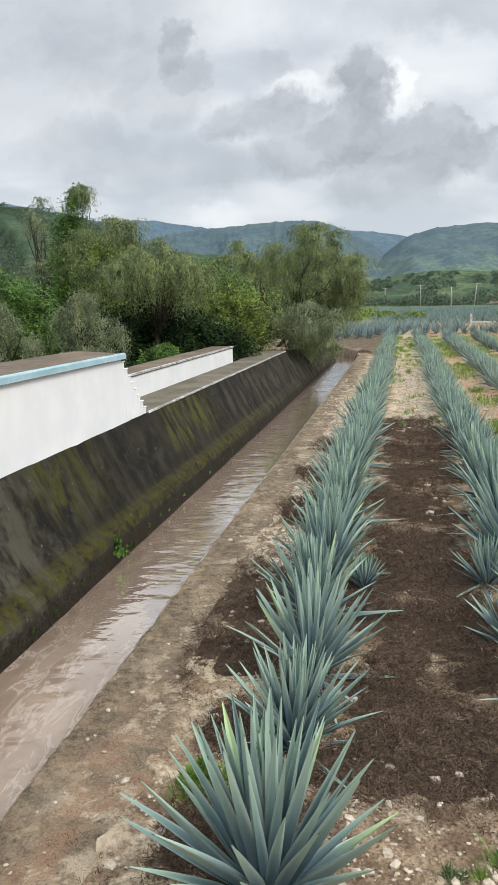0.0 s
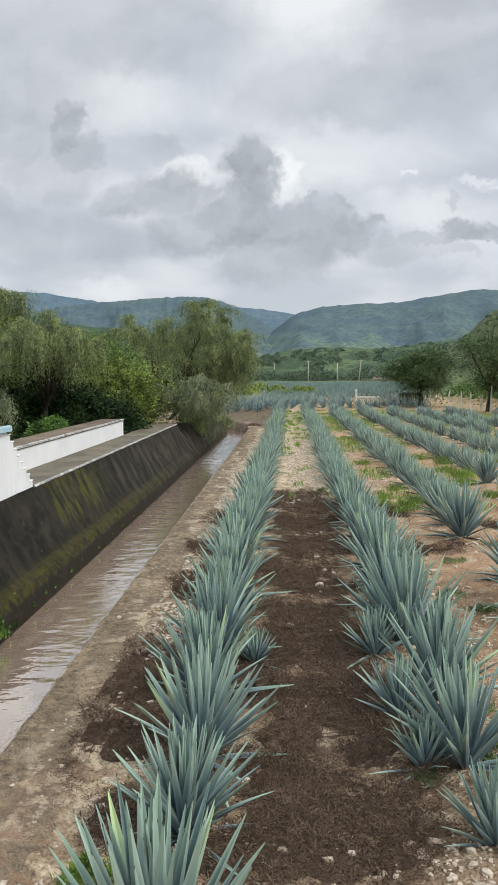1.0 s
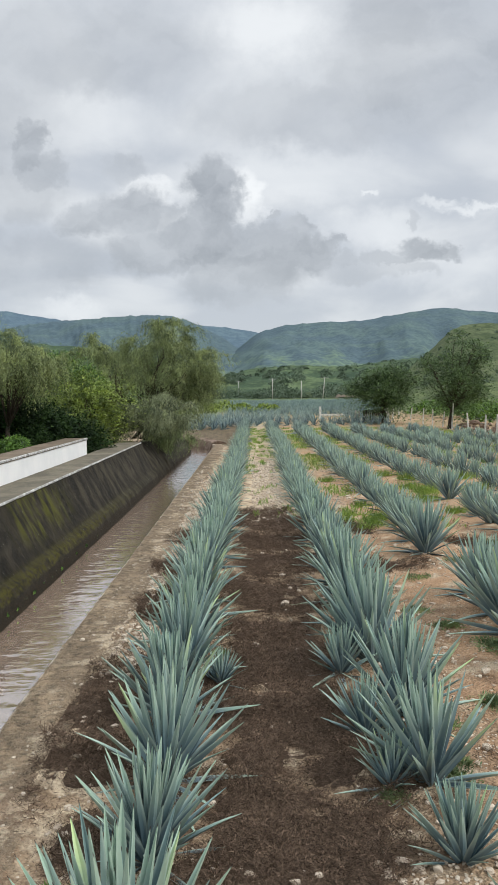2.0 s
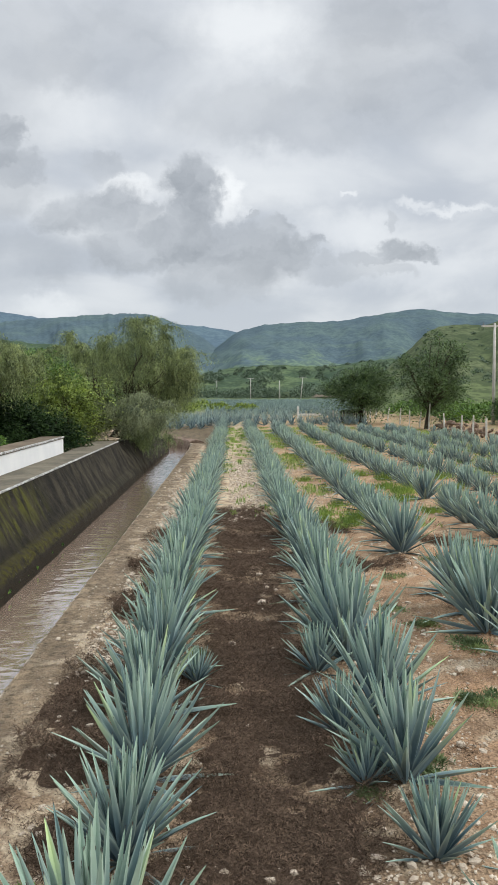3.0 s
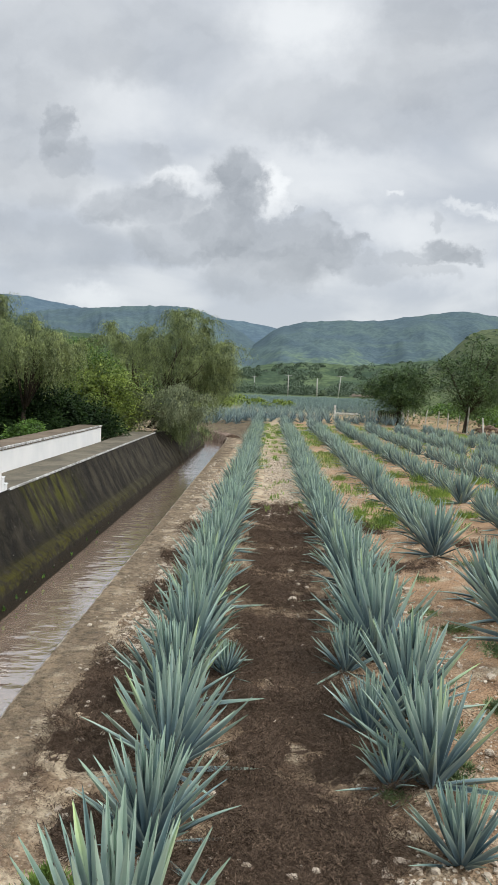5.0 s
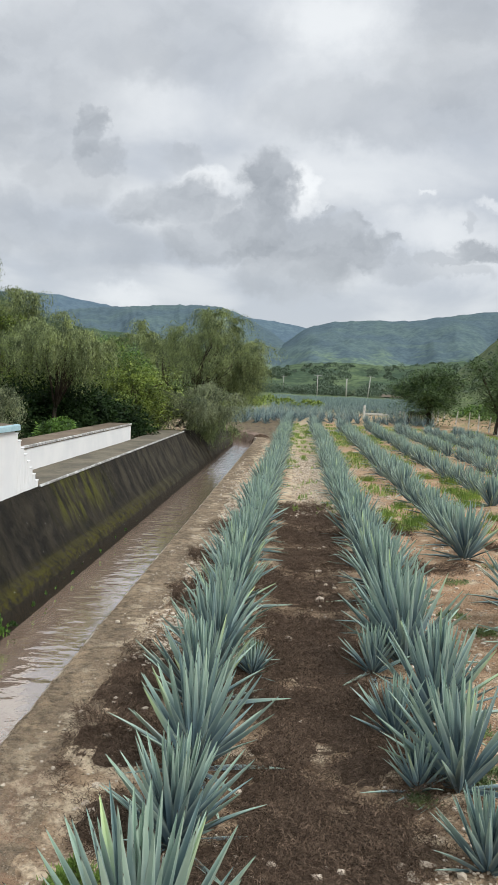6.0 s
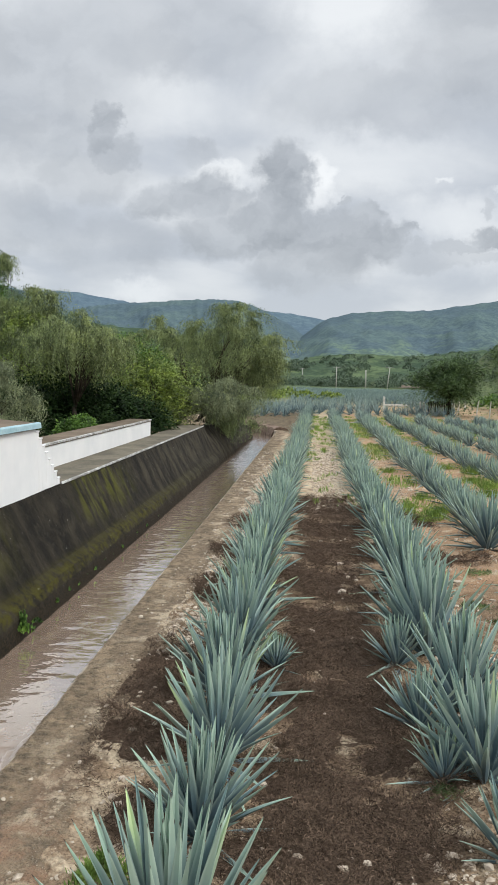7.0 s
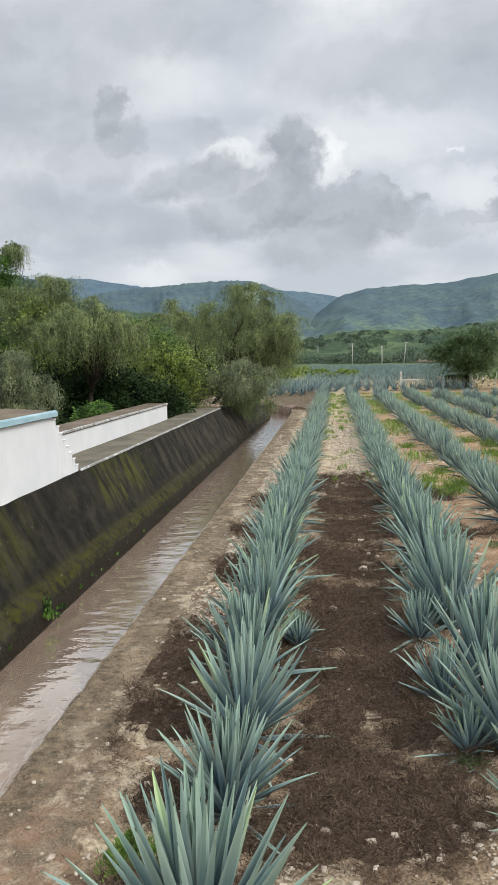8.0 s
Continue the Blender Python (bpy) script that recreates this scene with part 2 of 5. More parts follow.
col = n.mix(n.math("MULTIPLY", n.span(by, 19.0, 28.0, 0.0, 0.65), n.span(streak, 0.40, 0.70)), col, (0.072, 0.062, 0.042))
patch = n.math("MAXIMUM", n.math("MULTIPLY", n.span(by, 16.4, 18.2), n.span(by, 23.2, 20.0)), n.math("MULTIPLY", n.span(by, 9.8, 11.2), n.span(by, 14.0, 12.0, 0.0, 0.6)))
runs_m = n.noise(n.join(n.math("MULTIPLY", by, 2.6), 0.0, n.math("MULTIPLY", bz, 0.9)), 1.0, 8.0, 0.72, 0.6)
mossy = n.math("MULTIPLY", n.math("MULTIPLY", n.span(runs_m, 0.42, 0.64, 0.0, 0.9), patch), n.span(n.math("ADD", bz, n.math("MULTIPLY", wide, 1.2)), 0.85, 1.45))
col = n.mix(mossy, col, n.mix(fine, (0.055, 0.057, 0.008), (0.110, 0.108, 0.014)))
# thick moss on the foot, torn into tufts and dark gaps
tufts = n.noise(n.join(bx, by, n.math("MULTIPLY", bz, 1.6)), 5.0, 8.0, 0.72)
foot = n.math("MULTIPLY", n.span(n.math("ADD", bz, n.math("MULTIPLY", tufts, 0.55)), 0.58, 0.36), n.span(n.math("ADD", bz, n.math("MULTIPLY", tufts, 0.45)), 0.08, 0.26))
foot = n.math("MULTIPLY", foot, n.math("MULTIPLY", n.span(by, 36.0, 18.0, 0.1, 1.0), n.span(tufts, 0.38, 0.60)))
col = n.mix(foot, col, n.mix(fine, (0.026, 0.024, 0.004), (0.088, 0.078, 0.010)))
wet = n.span(n.math("ADD", bz, n.math("MULTIPLY", tufts, 0.7)), 0.30, 0.06)
col = n.mix(wet, col, n.mix(n.span(fine, 0.4, 0.65), (0.008, 0.007, 0.004), (0.040, 0.028, 0.014)))
col = n.mix(n.span(n.noise(n.here, 9.0, 3.0, 0.8), 0.68, 0.72, 0.0, 0.7), col, (0.30, 0.29, 0.25))
BANK = finish(n, col, n.bump(n.math("ADD", fine, n.math("MULTIPLY", streak, 0.8)), 0.6, 0.03))

# muddy channel water
n = material("muddy_water", 0.06, spec=0.5)
n.put(n.p, "IOR", 1.5)
n.put(n.p, "Coat_Roughness", 0.03)
n.put(n.p, "Coat_IOR", 4.4)
wx, wy, wz = n.split(n.here)
n.put(n.p, "Coat_Weight", n.span(wy, 7.0, 10.0, 0.22, 1.0))
flow = n.join(n.math("MULTIPLY", wx, 2.2), n.math("MULTIPLY", wy, 0.75), 0.0)
ripple = n.noise(n.join(n.math("MULTIPLY", wx, 1.0), n.math("MULTIPLY", wy, 1.7), 0.0), 2.3, 3.0, 0.5, 0.2)
heave = n.noise(n.join(n.math("MULTIPLY", wx, 1.0), n.math("MULTIPLY", wy, 1.35), 0.0), 1.5, 2.0, 0.5)
swirl = n.noise(flow, 1.6, 6.0, 0.62, 0.7)
small = n.noise(n.here, 14.0, 3.0, 0.6)
foam = n.math("MULTIPLY", n.span(n.math("ABSOLUTE", n.math("SUBTRACT", swirl, 0.53)), 0.045, 0.0), n.span(wy, 11.0, 7.5, 0.0, 0.9))
flecks = n.math("MULTIPLY", n.span(n.voronoi(n.here, 5.5), 0.10, 0.06), n.span(n.noise(n.here, 2.0, 2.0), 0.52, 0.62))
col = n.mix(n.span(swirl, 0.3, 0.7), (0.25, 0.178, 0.130), (0.36, 0.265, 0.198))
col = n.mix(foam, col, (0.42, 0.34, 0.275))
col = n.mix(n.math("MULTIPLY", flecks, 0.8), col, (0.62, 0.55, 0.48))
wave = n.bump(n.math("ADD", n.math("ADD", ripple, n.math("MULTIPLY", heave, 1.6)), n.math("MULTIPLY", small, 0.05)), 0.155, 0.075)
n.put(n.p, "Coat_Normal", wave)
WATER = finish(n, col, wave, n.math("ADD", 0.05, n.math("MULTIPLY", foam, 0.5)))

# limewashed wall with rain streaks
n = material("white_paint", 0.7, spec=0.3)
px_, py_, pz_ = n.split(n.here)
run = n.noise(n.join(n.math("MULTIPLY", py_, 6.0), n.math("MULTIPLY", px_, 6.0), n.math("MULTIPLY", pz_, 0.5)), 1.0, 5.0, 0.6)
blot = n.noise(n.here, 0.9, 5.0, 0.6)
col = n.mix(n.span(blot, 0.3, 0.7), (0.76, 0.77, 0.77), (0.84, 0.84, 0.83))
streaked = n.math("MULTIPLY", n.span(run, 0.56, 0.70, 0.0, 0.55), n.math("MULTIPLY", n.span(py_, 14.4, 15.6, 0.06, 1.0), n.span(py_, 17.4, 16.8, 0.05, 1.0)))
col = n.mix(streaked, col, (0.46, 0.44, 0.38))
PAINT = finish(n, col, n.bump(n.noise(n.here, 40.0, 3.0), 0.15, 0.01))

BLUE_TRIM = speckled("blue_trim_paint", (0.30, 0.47, 0.52), (0.42, 0.58, 0.62), 3.0, 0.6)
ROOF = speckled("weathered_roof_slab", (0.105, 0.080, 0.055), (0.20, 0.155, 0.108), 0.9, 0.9)
WALKWAY = speckled("worn_walkway", (0.095, 0.083, 0.060), (0.19, 0.165, 0.118), 1.2, 0.9)
COPING = speckled("chipped_white_edge", (0.14, 0.13, 0.115), (0.64, 0.64, 0.62), 6.0, 0.85, 3.0)
POST_WHITE = speckled("whitewashed_post", (0.42, 0.40, 0.35), (0.74, 0.73, 0.69), 2.5, 0.85)
POLE = speckled("pale_concrete_pole", (0.40, 0.38, 0.34), (0.55, 0.53, 0.49), 1.0, 0.85)
BARK = speckled("bark", (0.028, 0.022, 0.017), (0.085, 0.066, 0.05), 3.0, 0.95, 5.0, 0.8, 0.04)
PALE_BARK = speckled("pale_bark", (0.06, 0.05, 0.04), (0.15, 0.125, 0.10), 3.0, 0.95, 5.0, 0.8, 0.04)
STONE = speckled("limestone", (0.34, 0.27, 0.20), (0.68, 0.59, 0.47), 5.0, 0.9)
ROCK = speckled("brown_fieldstone", (0.10, 0.065, 0.045), (0.30, 0.22, 0.165), 2.5, 0.95)
SLAT = speckled("dark_slat", (0.022, 0.020, 0.020), (0.055, 0.048, 0.045), 3.0, 0.8)
METAL = speckled("pole_hardware", (0.12, 0.12, 0.12), (0.25, 0.25, 0.25), 5.0, 0.6)

# dry, sprayed-off weeds
n = material("dead_weed", 0.95, spec=0.1)
r = n.make("ShaderNodeNewGeometry").outputs["Random Per Island"]
col = n.mix(n.math("POWER", r, 1.6), (0.036, 0.025, 0.018), (0.290, 0.206, 0.145))
col = n.mix(n.span(n.noise(n.here, 2.6, 5.0, 0.65), 0.42, 0.62, 0.0, 0.5), col, (0.110, 0.076, 0.055))
DEAD = finish(n, col)
n = material("weed_litter", 0.98, spec=0.1)
a, b = n.noise(n.here, 2.2, 5.0, 0.6), n.noise(n.here, 45.0, 5.0, 0.75)
col = n.mix(n.span(b, 0.34, 0.68), (0.050, 0.034, 0.024), (0.215, 0.150, 0.104))
col = n.mix(n.span(a, 0.58, 0.72, 0.0, 0.6), col, (0.24, 0.165, 0.115))
LITTER = finish(n, col, n.bump(b, 1.0, 0.05))

# waxy blue agave leaf: bluer at the base, greener and paler to the point
n = material("agave_leaf", 0.42, spec=0.45)
along = n.tree.nodes.new("ShaderNodeAttribute")
along.attribute_name = "along"
t = along.outputs["Fac"]
r = n.math("FRACT", n.math("ADD", n.make("ShaderNodeObjectInfo").outputs["Random"], n.make("ShaderNodeNewGeometry").outputs["Random Per Island"]))
bloom = n.noise(n.here, 9.0, 4.0, 0.6)
# base tones are also darkened for the shade deep between the leaves
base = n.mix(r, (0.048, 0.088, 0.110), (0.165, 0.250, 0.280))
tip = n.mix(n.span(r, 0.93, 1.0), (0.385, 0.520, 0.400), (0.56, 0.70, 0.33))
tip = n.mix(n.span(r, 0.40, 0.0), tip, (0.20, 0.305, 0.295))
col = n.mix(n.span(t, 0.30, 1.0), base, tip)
col = n.mix(n.span(t, 0.12, 0.0, 0.0, 0.25), col, (0.24, 0.30, 0.27))
col = n.mix(n.span(bloom, 0.45, 0.75, 0.0, 0.22), col, (0.23, 0.31, 0.31))
margin = n.tree.nodes.new("ShaderNodeAttribute")
margin.attribute_name = "margin"
col = n.mix(n.span(margin.outputs["Fac"], 0.50, 1.0, 0.0, 0.5), col, (0.50, 0.61, 0.52))
col = n.mix(n.span(t, 0.965, 0.99), col, (0.05, 0.028, 0.022))
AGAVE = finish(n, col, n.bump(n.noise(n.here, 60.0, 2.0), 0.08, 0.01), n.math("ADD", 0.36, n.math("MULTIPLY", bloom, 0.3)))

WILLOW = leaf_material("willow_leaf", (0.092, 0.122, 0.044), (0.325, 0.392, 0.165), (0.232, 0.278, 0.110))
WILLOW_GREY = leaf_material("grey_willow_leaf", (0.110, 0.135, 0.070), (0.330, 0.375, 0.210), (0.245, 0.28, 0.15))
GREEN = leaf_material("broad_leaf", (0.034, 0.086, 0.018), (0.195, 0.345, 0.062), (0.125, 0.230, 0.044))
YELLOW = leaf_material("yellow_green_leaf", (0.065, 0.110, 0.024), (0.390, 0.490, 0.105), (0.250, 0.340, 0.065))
# leaf green taken to near black: the grove's inner shade as colour
SHADE_LEAF = leaf_material("shade_dark_leaf", (0.010, 0.024, 0.009), (0.040, 0.078, 0.020), (0.020, 0.044, 0.013), 0.7, 0.1, 0.15)
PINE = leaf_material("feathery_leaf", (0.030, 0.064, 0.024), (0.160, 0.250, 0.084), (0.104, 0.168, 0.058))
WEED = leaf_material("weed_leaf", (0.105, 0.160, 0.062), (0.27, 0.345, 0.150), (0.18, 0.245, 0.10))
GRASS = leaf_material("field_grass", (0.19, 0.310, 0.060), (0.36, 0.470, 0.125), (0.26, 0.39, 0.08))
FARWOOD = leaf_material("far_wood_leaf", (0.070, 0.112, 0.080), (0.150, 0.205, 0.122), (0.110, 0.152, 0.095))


def hill_material(name, wood, scrub, meadow, scale, low, high):
    """Wooded slope: tree-sized mottling, scrub in drifts, meadows and fields on the lower ground."""
    n = material(name, 0.95, spec=0.05)
    x, y, z = n.split(n.here)
    flat = n.join(x, n.math("MULTIPLY", y, 0.5), n.math("MULTIPLY", z, 0.7))
    drift, tuft, grain = n.noise(flat, scale, 6.0, 0.62), n.noise(flat, scale * 5, 5.0, 0.7), n.noise(flat, scale * 20, 4.0, 0.7)
    col = n.mix(n.span(drift, 0.40, 0.60), wood, scrub)
    below = n.span(n.math("ADD", z, n.math("MULTIPLY", n.math("SUBTRACT", drift, 0.5), high * 1.6)), high, low)
    fields = n.span(n.noise(n.join(x, 0.0, n.math("MULTIPLY", z, 6.0)), scale * 1.3, 4.0, 0.55), 0.47, 0.56)
    col = n.mix(n.math("MULTIPLY", below, fields), col, meadow)
    dots = n.span(n.math("ADD", n.math("MULTIPLY", tuft, 0.5), n.math("MULTIPLY", grain, 0.5)), 0.43, 0.55, 0.0, 0.7)
    col = n.mix(dots, col, (wood[0] * 0.62, wood[1] * 0.66, wood[2] * 0.72))
    return finish(n, col, n.bump(n.math("ADD", tuft, grain), 0.3, 0.015 / scale))


# the blue of distance haze is put into the first two slopes' colours
HILL_FAR = hill_material("far_forest_haze", (0.108, 0.158, 0.195), (0.122, 0.178, 0.200), (0.140, 0.200, 0.180), 0.005, 20.0, 120.0)
HILL_RIGHT = hill_material("cross_valley_haze_forest", (0.092, 0.134, 0.152), (0.114, 0.164, 0.152), (0.165, 0.230, 0.140), 0.008, 10.0, 110.0)
HILL_MID = hill_material("forest_slope", (0.050, 0.082, 0.048), (0.084, 0.122, 0.064), (0.140, 0.188, 0.088), 0.010, 8.0, 60.0)
HILL_NEAR = hill_material("grassy_slope", (0.070, 0.094, 0.044), (0.135, 0.158, 0.080), (0.125, 0.155, 0.068), 0.016, 2.0, 40.0)

# ---- geometry helpers ----
rng = np.random.default_rng(7)


def mesh_of(name, verts, faces, mat, smooth=False, along=None):
    me = bpy.data.meshes.new(name)
    me.from_pydata(np.asarray(verts, float).tolist(), [], [list(map(int, f)) for f in faces] if isinstance(faces, list) else np.asarray(faces).tolist())
    me.materials.append(mat)
    if smooth:
        me.polygons.foreach_set("use_smooth", [True] * len(me.polygons))
    if along is not None:
        at = me.attributes.new("along", "FLOAT", "POINT")
        at.data.foreach_set("value", np.asarray(along, np.float32))
        rim_ = me.attributes.new("margin", "FLOAT", "POINT")
        rim_.data.foreach_set("value", np.tile(np.array((1, 0, 1, 0), np.float32), len(along) // 4))
    me.update()
    return me


def thing(name, mesh, label, category, group="", kind="", at=None):
    ob = new(name, mesh)
    if at is not None:
        ob.matrix_basis = at
    return tagged(ob, label, category, group, kind)


def part(name, mesh, parent, label=""):
    ob = new(name, mesh)
    ob.parent = parent
    return tagged(ob, label) if label else ob


def join(pieces):
    """One vertex and face array out of several (verts, faces)."""
    vs, fs, k = [], [], 0
    for v, f in pieces:
        vs.append(np.asarray(v, float))
        fs += [[i + k for i in q] for q in (f.tolist() if isinstance(f, np.ndarray) else f)]
        k += len(v)
    return np.concatenate(vs), fs


def value_noise(x, y, seed=0):
    """Smooth noise in 0..1 over arrays."""
    x, y = np.asarray(x, float), np.asarray(y, float)
    xi, yi = np.floor(x).astype(np.int64), np.floor(y).astype(np.int64)
    fx, fy = x - xi, y - yi
    fx, fy = fx * fx * (3 - 2 * fx), fy * fy * (3 - 2 * fy)

    def h(a, b):
        k = (a * 374761393 + b * 668265263 + seed * 974711) & 0xFFFFFFFF
        k = ((k ^ (k >> 13)) * 1274126177) & 0xFFFFFFFF
        return ((k ^ (k >> 16)) & 0xFFFF) / 65535.0
    return (h(xi, yi) * (1 - fx) + h(xi + 1, yi) * fx) * (1 - fy) + (h(xi, yi + 1) * (1 - fx) + h(xi + 1, yi + 1) * fx) * fy


def fractal(x, y, seed=0, octaves=4):
    total, amp, norm = 0, 1.0, 0
    for o in range(octaves):
        total = total + amp * value_noise(np.asarray(x) * 2 ** o, np.asarray(y) * 2 ** o, seed + o * 17)
        norm, amp = norm + amp, amp * 0.5
    return total / norm


def sheet(xs, ys, height):
    """A grid over xs and ys with its heights."""
    X, Y = np.meshgrid(xs, ys)
    V = np.stack([X, Y, height(X, Y)], -1).reshape(-1, 3)
    a = np.arange(len(ys) - 1)[:, None] * len(xs) + np.arange(len(xs) - 1)[None]
    a = a.ravel()
    return V, np.stack([a, a + 1, a + 1 + len(xs), a + len(xs)], 1)


def box(x0, x1, y0, y1, z0, z1, bevel=0.01):
    bm = bmesh.new()
    bmesh.ops.create_cube(bm, size=1.0)
    for v in bm.verts:
        v.co = Vector((x0 if v.co.x < 0 else x1, y0 if v.co.y < 0 else y1, z0 if v.co.z < 0 else z1))
    if bevel:
        bmesh.ops.bevel(bm, geom=bm.edges[:], offset=bevel, segments=2, affect="EDGES", profile=0.5)
    V = np.array([v.co[:] for v in bm.verts])
    F = [[v.index for v in f.verts] for f in bm.faces]
    bm.free()
    return V, F


def prism(profile, y0, y1, axis="y", wobble=0.0, steps=1):
    """A closed outline of (x, z) pairs drawn out along y."""
    n = len(profile)
    ys = np.linspace(y0, y1, steps + 1)
    V = []
    for i, y in enumerate(ys):
        for j, (x, z) in enumerate(profile):
            d = wobble * (value_noise(y * 1.7, j * 3.3, 5) - 0.5) if wobble else 0
            V.append((x + d, y, z + d * 0.7))
    F = [[i * n + j, i * n + (j + 1) % n, (i + 1) * n + (j + 1) % n, (i + 1) * n + j] for i in range(steps) for j in range(n)]
    F += [list(range(n))[::-1], [steps * n + j for j in range(n)]]
    return np.array(V), F


def tube(points, radii, sides=7):
    """A tapered tube along points."""
    P = np.asarray(points, float)
    V, F = [], []
    for i, p in enumerate(P):
        d = P[min(i + 1, len(P) - 1)] - P[max(i - 1, 0)]
        d = d / (np.linalg.norm(d) + 1e-9)
        a = np.cross(d, (0.3, 0.9, 0.1) if abs(d[2]) > 0.8 else (0, 0, 1))
        a /= np.linalg.norm(a) + 1e-9
        b = np.cross(d, a)
        for k in range(sides):
            w_ = 2 * math.pi * k / sides
            V.append(p + radii[i] * (math.cos(w_) * a + math.sin(w_) * b))
    for i in range(len(P) - 1):
        for k in range(sides):
            F.append([i * sides + k, i * sides + (k + 1) % sides, (i + 1) * sides + (k + 1) % sides, (i + 1) * sides + k])
    F += [list(range(sides))[::-1], [(len(P) - 1) * sides + k for k in range(sides)]]
    return np.array(V), F


def blades(centres, direction, length, width, r, bend=0.0, face=None, loose=0.6):
    """Many lens-shaped leaves: four corners each, folded about the long axis; face: where their upper sides look, about."""
    m = len(centres)
    d = direction / (np.linalg.norm(direction, axis=1, keepdims=True) + 1e-9)
    side = np.cross(d, r.normal(size=(m, 3)) if face is None else face + r.normal(0, loose, (m, 3)))
    side /= np.linalg.norm(side, axis=1, keepdims=True) + 1e-9
    L, W = np.broadcast_to(length, (m,))[:, None], np.broadcast_to(width, (m,))[:, None]
    mid = centres + d * L * 0.45 + np.array([0, 0, -1.0]) * L * bend
    V = np.stack([centres, mid + side * W * 0.5, centres + d * L, mid - side * W * 0.5], 1).reshape(-1, 3)
    return V, np.arange(4 * m).reshape(m, 4)


# ---- ground ----
LEDGE_X, WATER_Z, FOOT_X, TOP_X, TOP_Z = -2.93, -0.45, -4.55, -5.5, 1.43
BEND_Y, BEND_R = 57.0, 8.0


def swing(off, y):
    """Where a line of the channel at x = off runs: straight, then curving away to the west."""
    y = np.asarray(y, float)
    s = np.maximum(y - BEND_Y, 0.0)
    return off - 0.5 * s * s / BEND_R, y


def ground_height(X, Y):
    bend = 0.5 * np.maximum(Y - BEND_Y, 0) ** 2 / BEND_R
    x = X + np.minimum(bend, 14.0)
    z = (0.05 * (fractal(X * 0.8, Y * 0.8, 3) - 0.5) + 0.05 * (fractal(X * 2.9, Y * 2.9, 9, 3) - 0.5)) * np.clip((34 - Y) / 18, 0.2, 1)
    rows = np.cos((X + 0.98) / 2.6 * 2 * math.pi)
    z = z + 0.05 * rows * (Y < 90) * (X > -1.6)
    edge = np.clip((x - (LEDGE_X + 0.35)) / 0.55, 0, 1)
    z = np.where(x < LEDGE_X + 0.95, -0.055 + edge * 0.12 + 2.6 * (z - 0.01) * edge, z)
    z = np.where(x < LEDGE_X - 0.05, -1.3, z)
    in_channel = Y < 71
    z = np.where((x < FOOT_X - 0.6) & in_channel, 0.2 + 0.0 * z, z)
    z = np.where((x < TOP_X - 0.7) & in_channel, 1.20 + 0.4 * (fractal(X * 0.3, Y * 0.3, 4) - 0.5), z)
    z = np.where((Y >= 71) & (x < LEDGE_X + 0.55), 0.25 * (fractal(X * 0.3, Y * 0.3, 4) - 0.3), z)
    far = np.maximum(Y - 120.0, 0.0)
    return z + np.minimum(far * 0.002, 1.2) - 0.3 * (np.abs(X) > 120)


gx = np.concatenate([[-4500, -2000, -900, -400, -180, -90, -50], np.arange(-32, -7, 1.0), np.arange(-7, -2.4, 0.15), np.arange(-2.4, 9, 0.13), np.arange(9, 24, 0.5), [26, 30, 40, 60, 100, 180, 400, 900, 2000, 4500]])
gy = np.concatenate([[-600, -200, -60, -20, -8], np.arange(-4, 3, 0.5), np.arange(3, 26, 0.14), np.arange(26, 76, 0.5), np.arange(76, 130, 1.5), [140, 160, 200, 260, 340, 450, 600, 800, 1200, 2000, 4500]])
V, F = sheet(gx, gy, ground_height)
thing("ground", mesh_of("ground", V, F, SOIL, True), "tan and orange field soil with stones between agave rows", "ground", kind="structure")


def swept(profile, y0, y1, steps, rough=0.0, seed=0, close=False):
    """An open or closed outline of (x, z) carried along the channel."""
    ys = np.linspace(y0, y1, steps + 1)
    n = len(profile)
    V = np.zeros((len(ys), n, 3))
    for j, (x, z) in enumerate(profile):
        xx, yy = swing(x, ys)
        d = rough * (fractal(ys * 1.3, np.full_like(ys, j * 5.1), seed, 4) - 0.5)
        V[:, j] = np.stack([xx + d, yy, z + 0.6 * d + 0 * ys], 1)
    m = n if close else n - 1
    F = [[i * n + j, i * n + (j + 1) % n, (i + 1) * n + (j + 1) % n, (i + 1) * n + j] for i in range(steps) for j in range(m)]
    if close:
        F += [list(range(n)), [steps * n + j for j in range(n)][::-1]]
    return V.reshape(-1, 3), F


# right-hand ledge: a concrete kerb whose inner side falls to the water
def ledge_height(X, Y):
    rough_ = 0.022 * (fractal(X * 4, Y * 4, 12, 4) - 0.5) + 0.03 * (fractal(X * 17, Y * 17, 14, 2) - 0.5)
    fade = np.clip((X - (-2.15 + 0.6 * (fractal(X * 0.7, Y * 0.55, 15, 3) - 0.5))) / 0.5, 0, 1)
    return 0.03 + rough_ - 0.16 * fade


lx_, ly_ = np.arange(-2.93, -1.6, 0.055), np.arange(-4, 59.0, 0.075)
Vt, Ft = sheet(lx_, ly_, ledge_height)
chip = 0.045 * (fractal(ly_ * 2.3, ly_ * 0, 16, 4) - 0.5)
Vt.reshape(len(ly_), len(lx_), 3)[:, 0, 0] += chip
Vt.reshape(len(ly_), len(lx_), 3)[:, 0, 2] -= 0.02
Vt[:, 0] -= 0.5 * np.maximum(Vt[:, 1] - BEND_Y, 0) ** 2 / BEND_R
rim = Vt.reshape(len(ly_), len(lx_), 3)[:, 0]
side_ = np.stack([rim - (0.0, 0, 0), rim + (-0.04, 0, -0.25), rim * (1, 1, 0) + (-0.15, 0, -1.2)], 1).reshape(-1, 3)
k_ = np.arange(len(ly_) - 1) * 3
